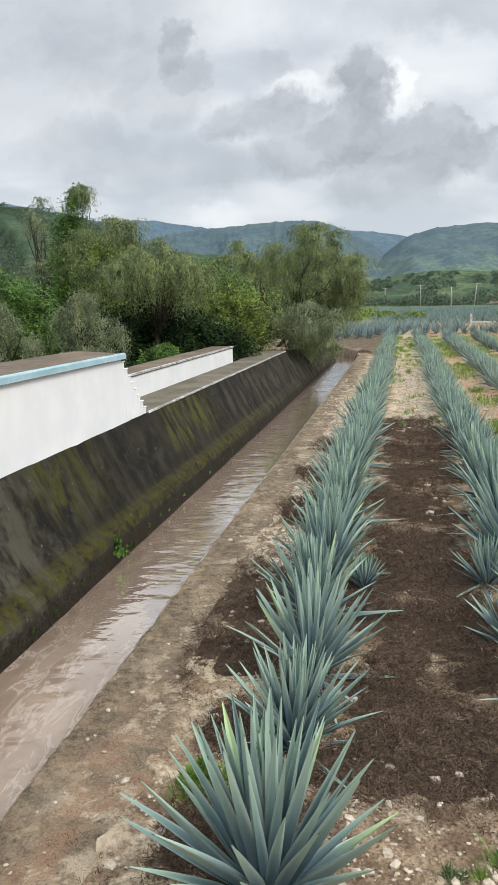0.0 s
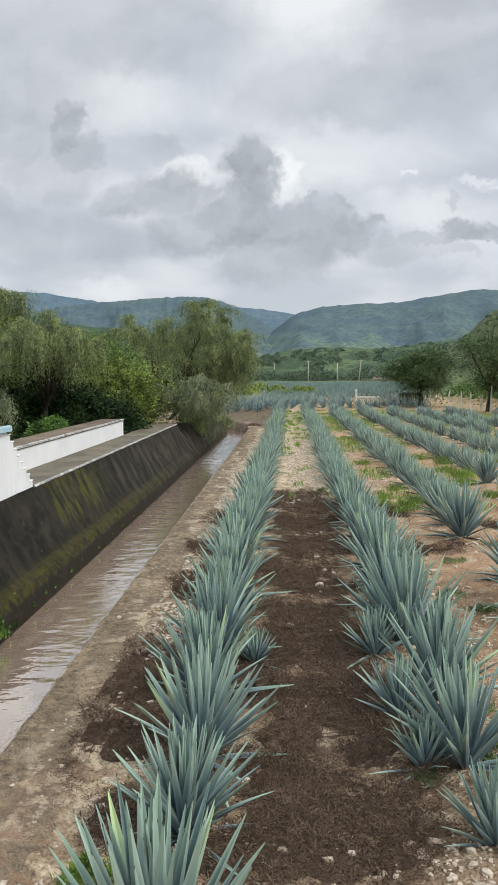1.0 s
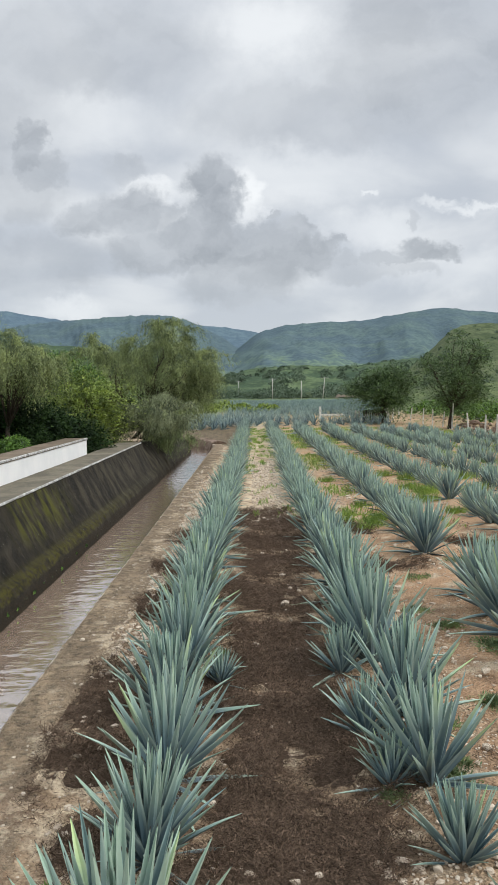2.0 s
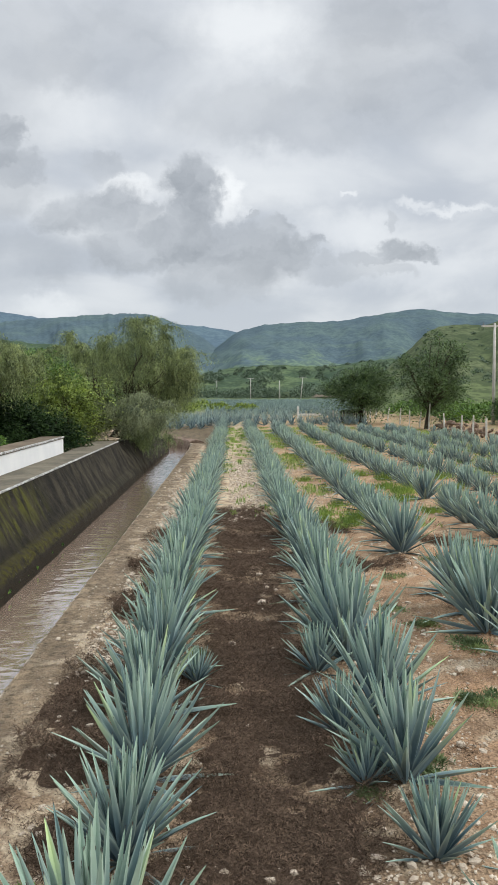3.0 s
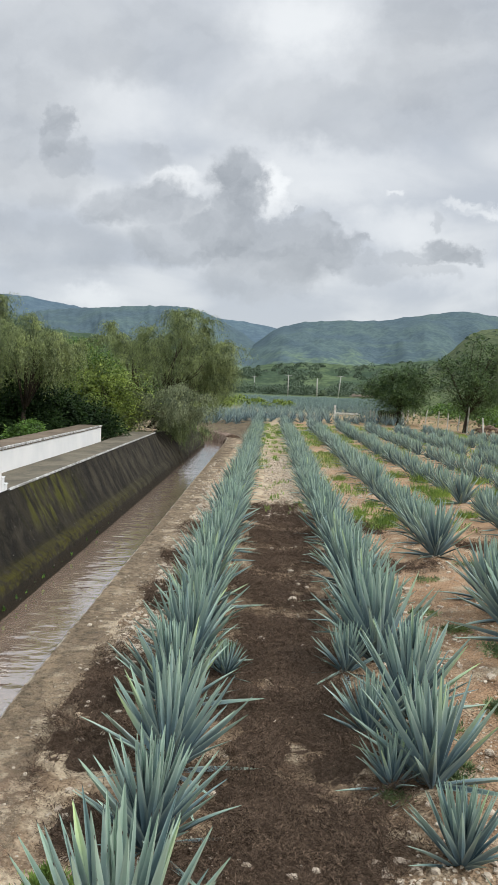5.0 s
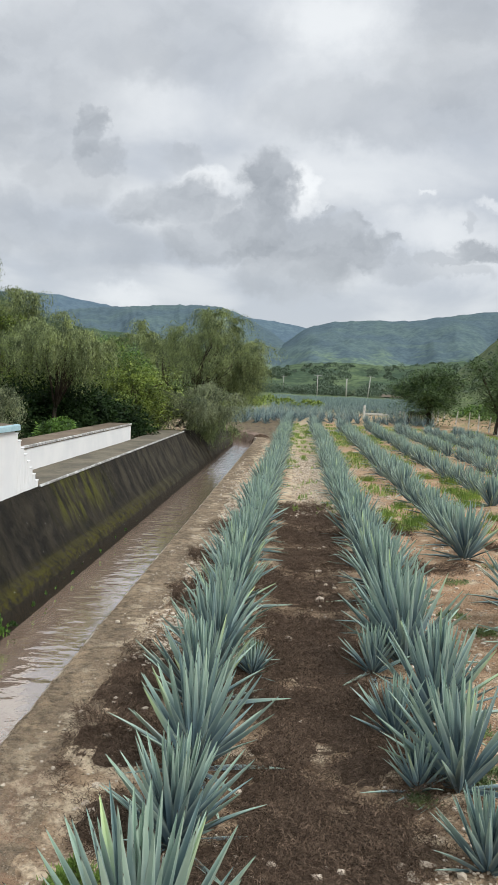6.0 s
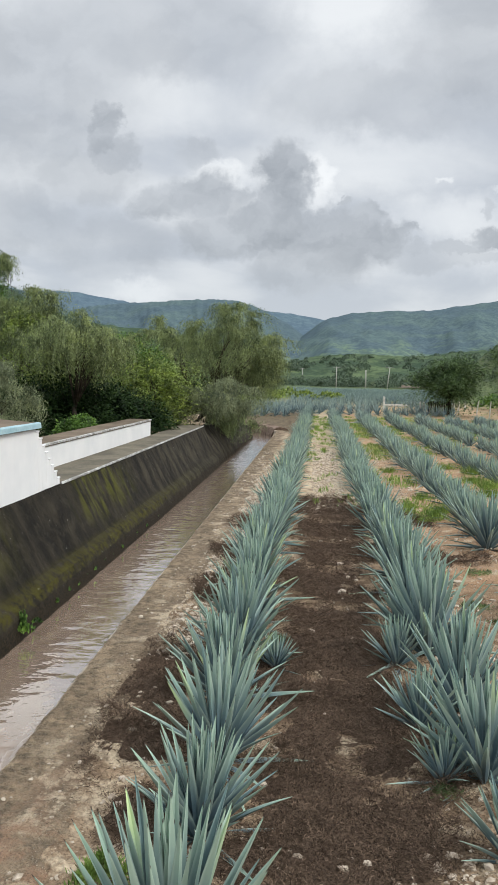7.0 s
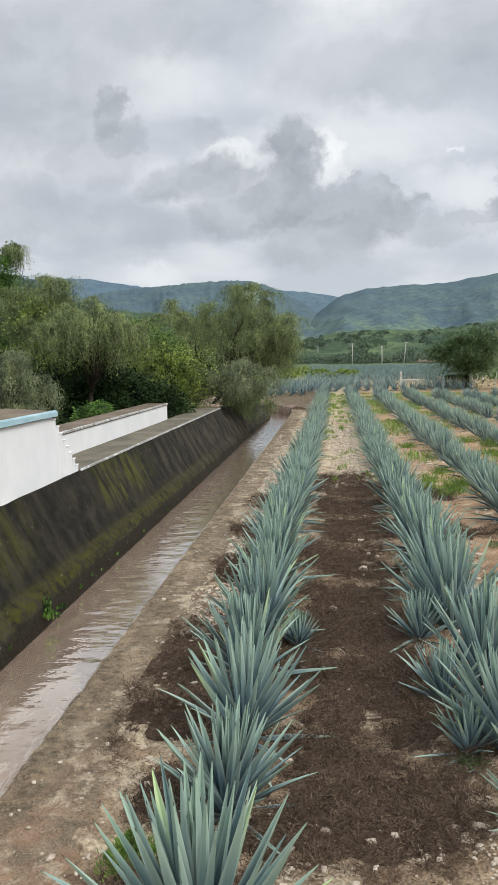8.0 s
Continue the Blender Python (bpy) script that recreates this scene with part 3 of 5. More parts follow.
Fs = np.concatenate([np.stack([k_ + j, k_ + j + 3, k_ + j + 4, k_ + j + 1], 1) for j in (0, 1)])
V, F = join([(Vt, Ft), (side_, Fs)])
thing("channel_ledge", mesh_of("channel_ledge", V, F, LEDGE), "dusty worn concrete ledge beside the water channel", "ledge", kind="structure")
V, F = swept([(-1.9, -0.10), (-1.95, 0.10), (-2.45, 0.28), (-2.85, 0.16), (-3.05, -0.3), (-3.3, -1.2), (-2.1, -1.2)], 58.9, 71, 80, 0.45, 13, True)
thing("earth_bank", mesh_of("far_earth_bank", V, F, ROCK), "brown earth bank where the channel bends away", "bank", kind="structure")
# left-hand battered wall with a thick mossy foot
V, F = swept([(-5.52, 1.425), (-5.3, 0.98), (-5.08, 0.54), (-4.88, 0.18), (-4.72, 0.06), (-4.64, -0.10), (-4.59, -0.5), (-4.5, -1.3), (-5.2, -1.3), (-5.9, 0.4), (-5.9, 1.425)], -4, 38.6, 220, 0.045, 21, True)
thing("channel_bank", mesh_of("channel_bank", V, F, BANK), "dark sloping concrete channel wall with moss and streaks", "channel wall", kind="structure")
V, F = swept([(-5.75, 1.25), (-5.4, 0.95), (-5.05, 0.45), (-4.8, 0.08), (-4.62, -0.25), (-4.5, -1.3), (-6.5, -1.3), (-6.5, 1.2)], 38.55, 71, 120, 0.22, 23, True)
thing("channel_bank", mesh_of("earth_bank", V, F, BANK), "dark overgrown lower channel wall under the willow", "channel wall", kind="structure")
V, F = swept([(-2.94, WATER_Z), (-3.4, WATER_Z), (-3.9, WATER_Z), (-4.4, WATER_Z), (-4.75, WATER_Z)], -4, 71, 150)
thing("water", mesh_of("water", V, [f[::-1] for f in F], WATER, True), "brown muddy water flowing in a concrete channel", "water", kind="structure")

# ---- white buildings on the bank ----
walkway = thing("walkway", mesh_of("walkway", *swept([(-5.525, 1.30), (-5.525, 1.455), (-6.0, 1.465), (-6.6, 1.46), (-6.6, 1.2)], 16.75, 38.5, 80, 0.015, 31, True), WALKWAY), "brown weathered concrete walkway on the channel wall", "walkway", kind="structure")
coping = thing("coping", mesh_of("coping", *swept([(-5.488, 1.415), (-5.486, 1.445), (-5.495, 1.462), (-5.523, 1.464), (-5.523, 1.415)], 16.72, 38.4, 260, 0.03, 33, True), COPING), "chipped white painted edge along the walkway", "edge trim", kind="structure")

house = thing("low_building", None, "low white limewashed building with blue roof edge and brown flat roof", "building")
part("wall", mesh_of("white_wall", *box(-6.85, -5.53, -4.0, 15.20, 1.10, 2.70, 0.006), PAINT), house, "limewashed white wall")
slab = np.array([(-5.47, -4.0, 2.715), (-5.47, 15.30, 2.715), (-6.95, 16.35, 2.715), (-6.95, -4.0, 2.715), (-5.50, -4.0, 2.825), (-5.50, 15.28, 2.825), (-6.95, 16.33, 2.825), (-6.95, -4.0, 2.825)])
part("roof", mesh_of("roof", slab, [[3, 2, 1, 0], [4, 5, 6, 7], [0, 1, 5, 4], [1, 2, 6, 5], [2, 3, 7, 6], [3, 0, 4, 7]], ROOF), house, "brown weathered flat roof slab")
part("roof_edge", mesh_of("roof_edge", *prism([(-5.455, 2.722), (-5.455, 2.815), (-5.47, 2.835), (-5.53, 2.838), (-5.53, 2.83), (-5.464, 2.72)], -4.0, 15.31, wobble=0.012, steps=60), BLUE_TRIM), house, "pale blue painted roof edge")
# stepped end of the wall: one riser after another down to the walkway
step_y = np.linspace(15.21, 16.70, 9)
step_z = np.linspace(2.64, 1.56, 8)
for i in range(8):
    riser = part("stepped_wall", mesh_of("stepped_wall", *box(-5.72, -5.535, step_y[i] + 0.002, step_y[i + 1], 1.2, step_z[i], 0.012), PAINT), house, "white wall step with rain streaks")
    part("step_cap", mesh_of("step_cap", *box(-5.73, -5.522, step_y[i] + 0.004, step_y[i + 1] + 0.012, step_z[i] + 0.003, step_z[i] + 0.026, 0.009), PAINT), riser)

low = thing("parapet_wall", None, "low white wall with brown top behind the walkway", "wall")
part("wall", mesh_of("parapet", *box(-7.40, -6.57, 16.0, 31.0, 1.10, 2.02, 0.012), PAINT), low, "white painted wall")
part("wall_cap", mesh_of("wall_cap", *prism([(-6.55, 2.025), (-6.55, 2.085), (-6.58, 2.10), (-7.42, 2.10), (-7.42, 2.025)], 15.9, 31.03, wobble=0.012, steps=40), ROOF), low, "brown weathered wall top")
part("cap_edge", mesh_of("cap_edge", *prism([(-6.535, 2.05), (-6.535, 2.10), (-6.57, 2.112), (-6.60, 2.104), (-6.552, 2.05)], 15.9, 31.02, wobble=0.02, steps=90), COPING), low, "chipped pale edge")

# ---- hills ----
def ridge(name, crest, d_foot, d_crest, foot_z, mat, label, seed, spur=0.15, cols=330, rows=44):
    """A hillside: crest heights as (u, v) = (x / y, rise / y), falling to its foot towards the valley."""
    us = np.linspace(crest[0][0], crest[-1][0], cols)
    vs = np.interp(us, [c[0] for c in crest], [c[1] for c in crest])
    k = np.ones(5) / 5
    vs = np.convolve(np.pad(vs, 2, mode="edge"), k, mode="valid")
    vs = vs + 0.0030 * (fractal(us * 150, us * 0 + seed, seed, 4) - 0.5) * (vs > 0.004)
    s = np.linspace(0, 1.12, rows)
    U, S = np.meshgrid(us, s)
    D = d_foot + (d_crest - d_foot) * S
    rise = np.clip(S, 0, 1) ** 1.25
    folds = fractal(U * 26 + S * 1.6, S * 2.6, seed + 3, 6) - 0.5
    top = vs[None] * d_crest + 3.8
    Z = foot_z + (top - foot_z) * (rise + spur * 2.2 * folds * np.sin(np.pi * np.clip(S, 0, 1))) - np.maximum(S - 1, 0) * top * 2.5
    V = np.stack([U * D, D, Z], -1).reshape(-1, 3)
    a = (np.arange(rows - 1)[:, None] * cols + np.arange(cols - 1)[None]).ravel()
    F = np.stack([a, a + 1, a + 1 + cols, a + cols], 1)
    return thing(name, mesh_of(name, V, F, mat, True), label, "hill", kind="structure")


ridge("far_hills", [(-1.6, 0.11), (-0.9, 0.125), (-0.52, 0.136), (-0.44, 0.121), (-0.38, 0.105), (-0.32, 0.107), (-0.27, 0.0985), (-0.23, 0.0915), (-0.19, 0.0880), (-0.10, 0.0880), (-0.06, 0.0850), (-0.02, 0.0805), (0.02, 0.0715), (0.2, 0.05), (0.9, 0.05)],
      1500, 3600, 0.0, HILL_FAR, "forested mountain ridge behind the valley, haze blue put into its colour", 2)
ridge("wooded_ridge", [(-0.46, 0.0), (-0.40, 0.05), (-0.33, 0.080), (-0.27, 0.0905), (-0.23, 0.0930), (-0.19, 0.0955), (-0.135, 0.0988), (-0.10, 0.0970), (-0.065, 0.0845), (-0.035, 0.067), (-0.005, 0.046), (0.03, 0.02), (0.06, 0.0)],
      800, 2400, 0.0, HILL_RIGHT, "wooded ridge before the far mountains, green with haze blue mixed in", 23, 0.14)
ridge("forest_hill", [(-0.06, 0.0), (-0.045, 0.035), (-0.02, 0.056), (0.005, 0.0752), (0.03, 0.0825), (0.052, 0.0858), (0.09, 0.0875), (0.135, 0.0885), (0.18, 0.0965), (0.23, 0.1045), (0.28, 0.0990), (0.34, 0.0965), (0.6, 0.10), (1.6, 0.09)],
      620, 2100, 0.0, HILL_RIGHT, "forested hill across the valley, haze put into its blue-green colour", 5, 0.14)
ridge("green_hill", [(-0.9, 0.125), (-0.58, 0.136), (-0.48, 0.128), (-0.40, 0.110), (-0.34, 0.080), (-0.28, 0.0650), (-0.22, 0.0600), (-0.16, 0.0530), (-0.10, 0.0420), (-0.06, 0.030), (-0.03, 0.012), (0.0, 0.0)],
      420, 1100, 0.0, HILL_MID, "green wooded lower slope of the ridge", 9)
ridge("grassy_hill", [(0.14, 0.0), (0.18, 0.018), (0.215, 0.045), (0.24, 0.072), (0.262, 0.0830), (0.29, 0.0850), (0.32, 0.0835), (0.345, 0.0920), (0.42, 0.105), (0.6, 0.12), (1.5, 0.10)],
      240, 620, 0.0, HILL_NEAR, "grassy green hillside with scattered bushes", 12)
ridge("valley_slope", [(-0.08, 0.0), (-0.04, 0.020), (0.0, 0.031), (0.06, 0.034), (0.12, 0.032), (0.18, 0.040), (0.24, 0.045), (0.5, 0.04)],
      430, 1000, 0.5, HILL_MID, "green lower valley slope with fields and trees", 15)

# ---- agaves ----
def leaf_shape(bend, cup, wide, segments=6):
    """A unit-long fleshy blade along +y: cupped above, keeled below, ending in a spine."""
    stations = np.linspace(0, 1, segments + 1) ** 0.9
    V, A = [], []
    for s in stations:
        half = wide * (0.62 + 0.38 * math.sin(min(s / 0.42, 1.0) * math.pi / 2)) * (1 - s ** 2.1) * 0.5 + 0.0012
        thick = wide * 0.20 * (1 - s) ** 1.2 + 0.0012
        z = bend * s * s
        V += [(-half, s, z + cup * half), (0, s, z - 0.12 * cup * half), (half, s, z + cup * half), (0, s, z - thick - 0.35 * cup * half)]
        A += [s] * 4
    F = []
    for i in range(segments):
        for k in range(4):
            F.append([4 * i + k, 4 * i + (k + 1) % 4, 4 * i + 4 + (k + 1) % 4, 4 * i + 4 + k])
    return np.array(V), F, np.array(A)


LEAVES = [leaf_shape(b, c, wd) for b, c, wd in ((0.02, 0.9, 0.086), (0.05, 0.75, 0.094), (-0.02, 0.8, 0.090), (-0.07, 0.6, 0.090), (-0.13, 0.5, 0.086), (0.06, 0.95, 0.082))]
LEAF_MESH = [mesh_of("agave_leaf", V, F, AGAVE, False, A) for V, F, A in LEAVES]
LIGHT = [leaf_shape(b, c, wd, 4) for b, c, wd in ((0.02, 0.75, 0.080), (0.06, 0.6, 0.088), (-0.03, 0.65, 0.084), (-0.10, 0.45, 0.088), (-0.19, 0.35, 0.084), (0.08, 0.8, 0.076))]
THIN = [leaf_shape(b, 0.5, 0.13, 2) for b in (0.03, -0.05, -0.15)]


def agave_plan(r, count, height=1.0):
    """Leaf by leaf from the heart outwards: (shape, matrix)."""
    plan = []
    turn = r.uniform(0, 360)
    for i in range(count):
        f = (i + 0.5) / count
        rise = 88 - 60 * f ** 1.3 + r.normal(0, 4.5)
        if f > 0.90:
            rise = r.uniform(-2, 16)
        length = height * r.uniform(0.90, 1.06)
        if f < 0.12:
            length *= r.uniform(0.80, 0.95)
        if f > 0.72:
            length *= r.uniform(0.74, 0.96)
        shape = [0, 5, 1][int(r.integers(3))] if f < 0.45 else ([1, 2, 0][int(r.integers(3))] if f < 0.75 else [2, 3, 4][int(r.integers(3))])
        turn += 137.5 + r.normal(0, 9)
        m = pose(0, 0, 0.04 + 0.16 * (1 - f), 0, 0, turn) @ pose(0, 0.05 * f + 0.02, 0, rise, 0, 0) @ pose(0, 0, 0, 0, r.normal(0, 12), 0)
        s = r.uniform(0.80, 1.14)
        plan.append((shape, m @ Matrix.Diagonal((length * s, length, length, 1))))
    return plan


def joined_plan(plan, shapes, pick):
    vs, fs, al, k = [], [], [], 0
    for shape, m in plan:
        V, F, A = shapes[pick(shape)]
        M = np.array(m)
        vs.append(V @ M[:3, :3].T + M[:3, 3])
        fs += [[i + k for i in q] for q in F]
        al.append(A)
        k += len(V)
    return np.concatenate(vs), fs, np.concatenate(al)


ar = np.random.default_rng(21)
NEAR_KINDS = [agave_plan(ar, c, h) for c, h in ((72, 1.0), (66, 1.04), (74, 0.97), (64, 1.02))]
MID_MESH = []
for c, h in ((58, 1.0), (54, 1.06), (60, 0.95), (50, 1.02), (56, 0.98)):
    V, F, A = joined_plan(agave_plan(ar, c, h), LIGHT, lambda s: s)
    MID_MESH.append(mesh_of("agave_rosette", V, F, AGAVE, False, A))
AGAVE_LABEL = "blue agave with upright waxy grey-green spiked leaves"

# rows run north; first plants of each row as they stand
ROWS = {
    -0.98: dict(start=4.65, end=92), 1.64: dict(start=5.35, end=82), 4.12: dict(start=11.0, end=80), 6.75: dict(start=14.5, end=78),
    9.35: dict(start=20.0, end=77), 11.95: dict(start=26.0, end=76), 14.5: dict(start=33.0, end=74), 17.1: dict(start=41.0, end=68)}
SET_Y = {-0.98: [4.42, 6.22, 7.50, 9.0, 10.4, 11.8, 13.1, 14.4], 1.64: [5.0, 6.18, 7.48, 9.1, 10.95, 12.6, 14.1, 15.5], 4.12: [10.7, 12.2, 13.3, 14.6, 18.4, 20.0]}
SET_X = {-0.98: [-0.82, -0.90, -0.90, -1.0, -1.0, -1.02, -1.0, -1.02], 1.64: [2.02, 1.64, 1.67, 1.72, 1.60, 1.58, 1.62, 1.66], 4.12: [4.25, 3.98, 4.1, 4.15, 3.95, 4.0]}
SET_SIZE = {-0.98: [1.20, 0.90, 1.06, 1.04, 1.10, 1.02, 1.06, 1.0], 1.64: [0.80, 0.66, 1.02, 1.10, 1.26, 1.12, 1.16, 1.1], 4.12: [1.15, 1.25, 1.2, 1.1, 1.2, 1.05]}
places = []
for x0, row in ROWS.items():
    ys = list(SET_Y.get(x0, []))
    y = ys[-1] + 1.35 if ys else row["start"]
    while y < row["end"]:
        ys.append(y)
        y += ar.uniform(1.02, 1.32) + (ar.uniform(0.6, 1.6) if x0 > 3 and y > 22 and ar.random() < 0.15 else 0)
    for i, y in enumerate(ys):
        given = x0 in SET_X and i < len(SET_X[x0])
        x = SET_X[x0][i] if given else x0 + ar.normal(0, 0.09)
        size = SET_SIZE[x0][i] if given else (ar.uniform(0.90, 1.06) if x0 < 3 else ar.uniform(0.80, 1.08) if x0 < 8 else ar.uniform(0.68, 0.98))
        places.append((x, y, size))
places.sort(key=lambda p: math.hypot(p[0], p[1]))
protos = []
for plan in NEAR_KINDS:
    a = thing("agave", None, AGAVE_LABEL, "agave", "agave rows")
    for shape, m in plan:
        leaf = part("leaf", LEAF_MESH[shape], a)
        leaf.matrix_basis = m
    protos.append(a)
used = set()
overflow = []
for i, (x, y, size) in enumerate(places):
    m = pose(x, y, -0.03, ar.normal(0, 3), ar.normal(0, 3), ar.uniform(0, 360))
    if i < 80:
        k = i % 4
        if k not in used:
            used.add(k)
            ob = protos[k]
            ob.matrix_basis = m
        else:
            ob = copy_thing(protos[k], m)
        ob.scale = (size, size, size)
    elif i < 300:
        ob = thing("agave", None, AGAVE_LABEL, "agave", "agave rows", at=m)
        tagged(part("leaves", MID_MESH[i % len(MID_MESH)], ob), kind="stuff")
        ob.scale = (size, size, size)
    else:
        overflow.append((x, y, 0.0, size))

# offsets that lean out of the second row and beside the first
for x, y, s in ((1.27, 7.42, 0.60), (1.20, 8.55, 0.70), (1.12, 10.5, 0.72), (-0.48, 10.2, 0.48), (1.32, 12.2, 0.6)):
    ob = thing("agave", None, "small dark agave offset beside a larger plant", "agave", "agave rows", at=pose(x, y, -0.02, 0, 0, ar.uniform(0, 360)))
    tagged(part("leaves", MID_MESH[int(ar.integers(5))], ob), kind="stuff")
    ob.scale = (s, s, s * 0.9)

# rows past those, and the fields beyond the channel's bend
far_plan = [joined_plan(agave_plan(ar, 30, 1.0), THIN, lambda s: s % 3) for _ in range(4)]
tiny_plan = [joined_plan(agave_plan(ar, 13, 1.05), [leaf_shape(b, 0.4, 0.2, 1) for b in (0.03, -0.05, -0.15)], lambda s: s % 3) for _ in range(4)]


def bulk(spots, plans, name, label):
    vs, fs, al, k = [], [], [], 0
    for x, y, z, s in spots:
        V, F, A = plans[int(ar.integers(len(plans)))]
        w_ = ar.uniform(0, 2 * math.pi)
        c, q = math.cos(w_) * s, math.sin(w_) * s
        vs.append(np.stack([V[:, 0] * c - V[:, 1] * q + x, V[:, 0] * q + V[:, 1] * c + y, V[:, 2] * s + z], 1))
        fs += [[i + k for i in f] for f in F]
        al.append(A)
        k += len(V)
    return thing(name, mesh_of(name, np.concatenate(vs), fs, AGAVE, False, np.concatenate(al) * 0.75), label, "agave", kind="stuff")


bulk(overflow, far_plan, "agave_rows", "rows of blue agave farther down the field")
beyond = []
for y0 in np.arange(75.5, 88, 2.1):
    for x in np.arange(-9.5, -2.4, 1.05):
        beyond.append((x + ar.normal(0, 0.15), y0 + 0.10 * x + ar.normal(0, 0.2), 0.08, ar.uniform(0.9, 1.15)))
for j, y0 in enumerate(np.arange(88, 112, 2.6)):
    for x in np.arange(-9 + 0.04 * (y0 - 88), 15.5, 1.05):
        beyond.append((x + ar.normal(0, 0.12), y0 + 0.10 * x + ar.normal(0, 0.15), 0.05, ar.uniform(0.95, 1.25)))
for y0 in np.arange(122, 300, 3.6):
    lo, hi = -0.030 * y0, 0.17 * y0
    for x in np.arange(lo, hi, 1.25):
        beyond.append((x + ar.normal(0, 0.15), y0 + 0.15 * x + ar.normal(0, 0.2), float(np.minimum((y0 - 120) * 0.002, 1.2)), ar.uniform(0.7, 1.15)))
beyond = [b for b in beyond if not (abs(b[0] - 0.093 * b[1]) < 2.0 and 96 < b[1] < 116)]
beyond = [b for b in beyond if value_noise(b[0] * 0.22, b[1] * 0.12, 91) > 0.22]
bulk(beyond, tiny_plan, "agave_field", "distant blue agave field beyond the channel bend")

# ---- trees ----
tr = np.random.default_rng(33)


def skeleton_limbs(r, base, lobes, trunk_r, wander=0.25):
    """Trunk to a fork, then a bent limb into every lobe."""
    bx, by, bz = base
    mean = np.mean([l[0] for l in lobes], 0)
    fork = np.array([bx + 0.25 * (mean[0] - bx), by + 0.25 * (mean[1] - by), bz + 0.38 * (mean[2] - bz)])
    foot = np.array(base, float)
    mid = (foot + fork) / 2 + r.normal(0, wander * 0.4, 3) * (1, 1, 0)
    trunk = tube([foot - (0, 0, 0.3), foot + (0, 0, 0.1), mid, fork], [trunk_r * 1.5, trunk_r * 1.15, trunk_r * 0.95, trunk_r * 0.8], 9)
    limbs = []
    for c, rad in lobes:
        c = np.array(c, float)
        for _ in range(2):
            end = c + r.normal(0, 0.22, 3) * rad
            knee = fork * 0.55 + end * 0.45 + r.normal(0, wander, 3) + (0, 0, 0.25)
            limbs.append(tube([fork - (0, 0, 0.1), knee, end * 0.75 + knee * 0.25 + r.normal(0, wander * 0.5, 3), end], [trunk_r * 0.38, trunk_r * 0.24, trunk_r * 0.14, trunk_r * 0.05], 5))
    return trunk, limbs


def shell(r, lobes, count, inner=0.55):
    """Random places in the outer part of the lobes, more on top."""
    weights = np.array([l[1][0] * l[1][1] * l[1][2] for l in lobes]) ** 0.67
    pick = r.choice(len(lobes), count, p=weights / weights.sum())
    d = r.normal(size=(count, 3))
    d /= np.linalg.norm(d, axis=1, keepdims=True)
    rad = inner + (1 - inner) * r.random(count) ** 0.5
    C, R = np.array([l[0] for l in lobes], float)[pick], np.array([l[1] for l in lobes], float)[pick]
    bumpy = 0.82 + 0.36 * value_noise(d[:, 0] * 3 + pick, d[:, 2] * 3 + d[:, 1] * 2, 3)
    return C + d * R * (rad * bumpy)[:, None], d


def random_lobes(r, centre, radii, count, spread=0.62, size=0.5):
    out = [(np.array(centre, float), np.array(radii, float) * 0.55)]
    for _ in range(count):
        d = r.normal(size=3)
        d /= np.linalg.norm(d)
        out.append((np.array(centre) + d * np.array(radii) * spread, np.array(radii) * size * r.uniform(0.7, 1.15)))
    return out


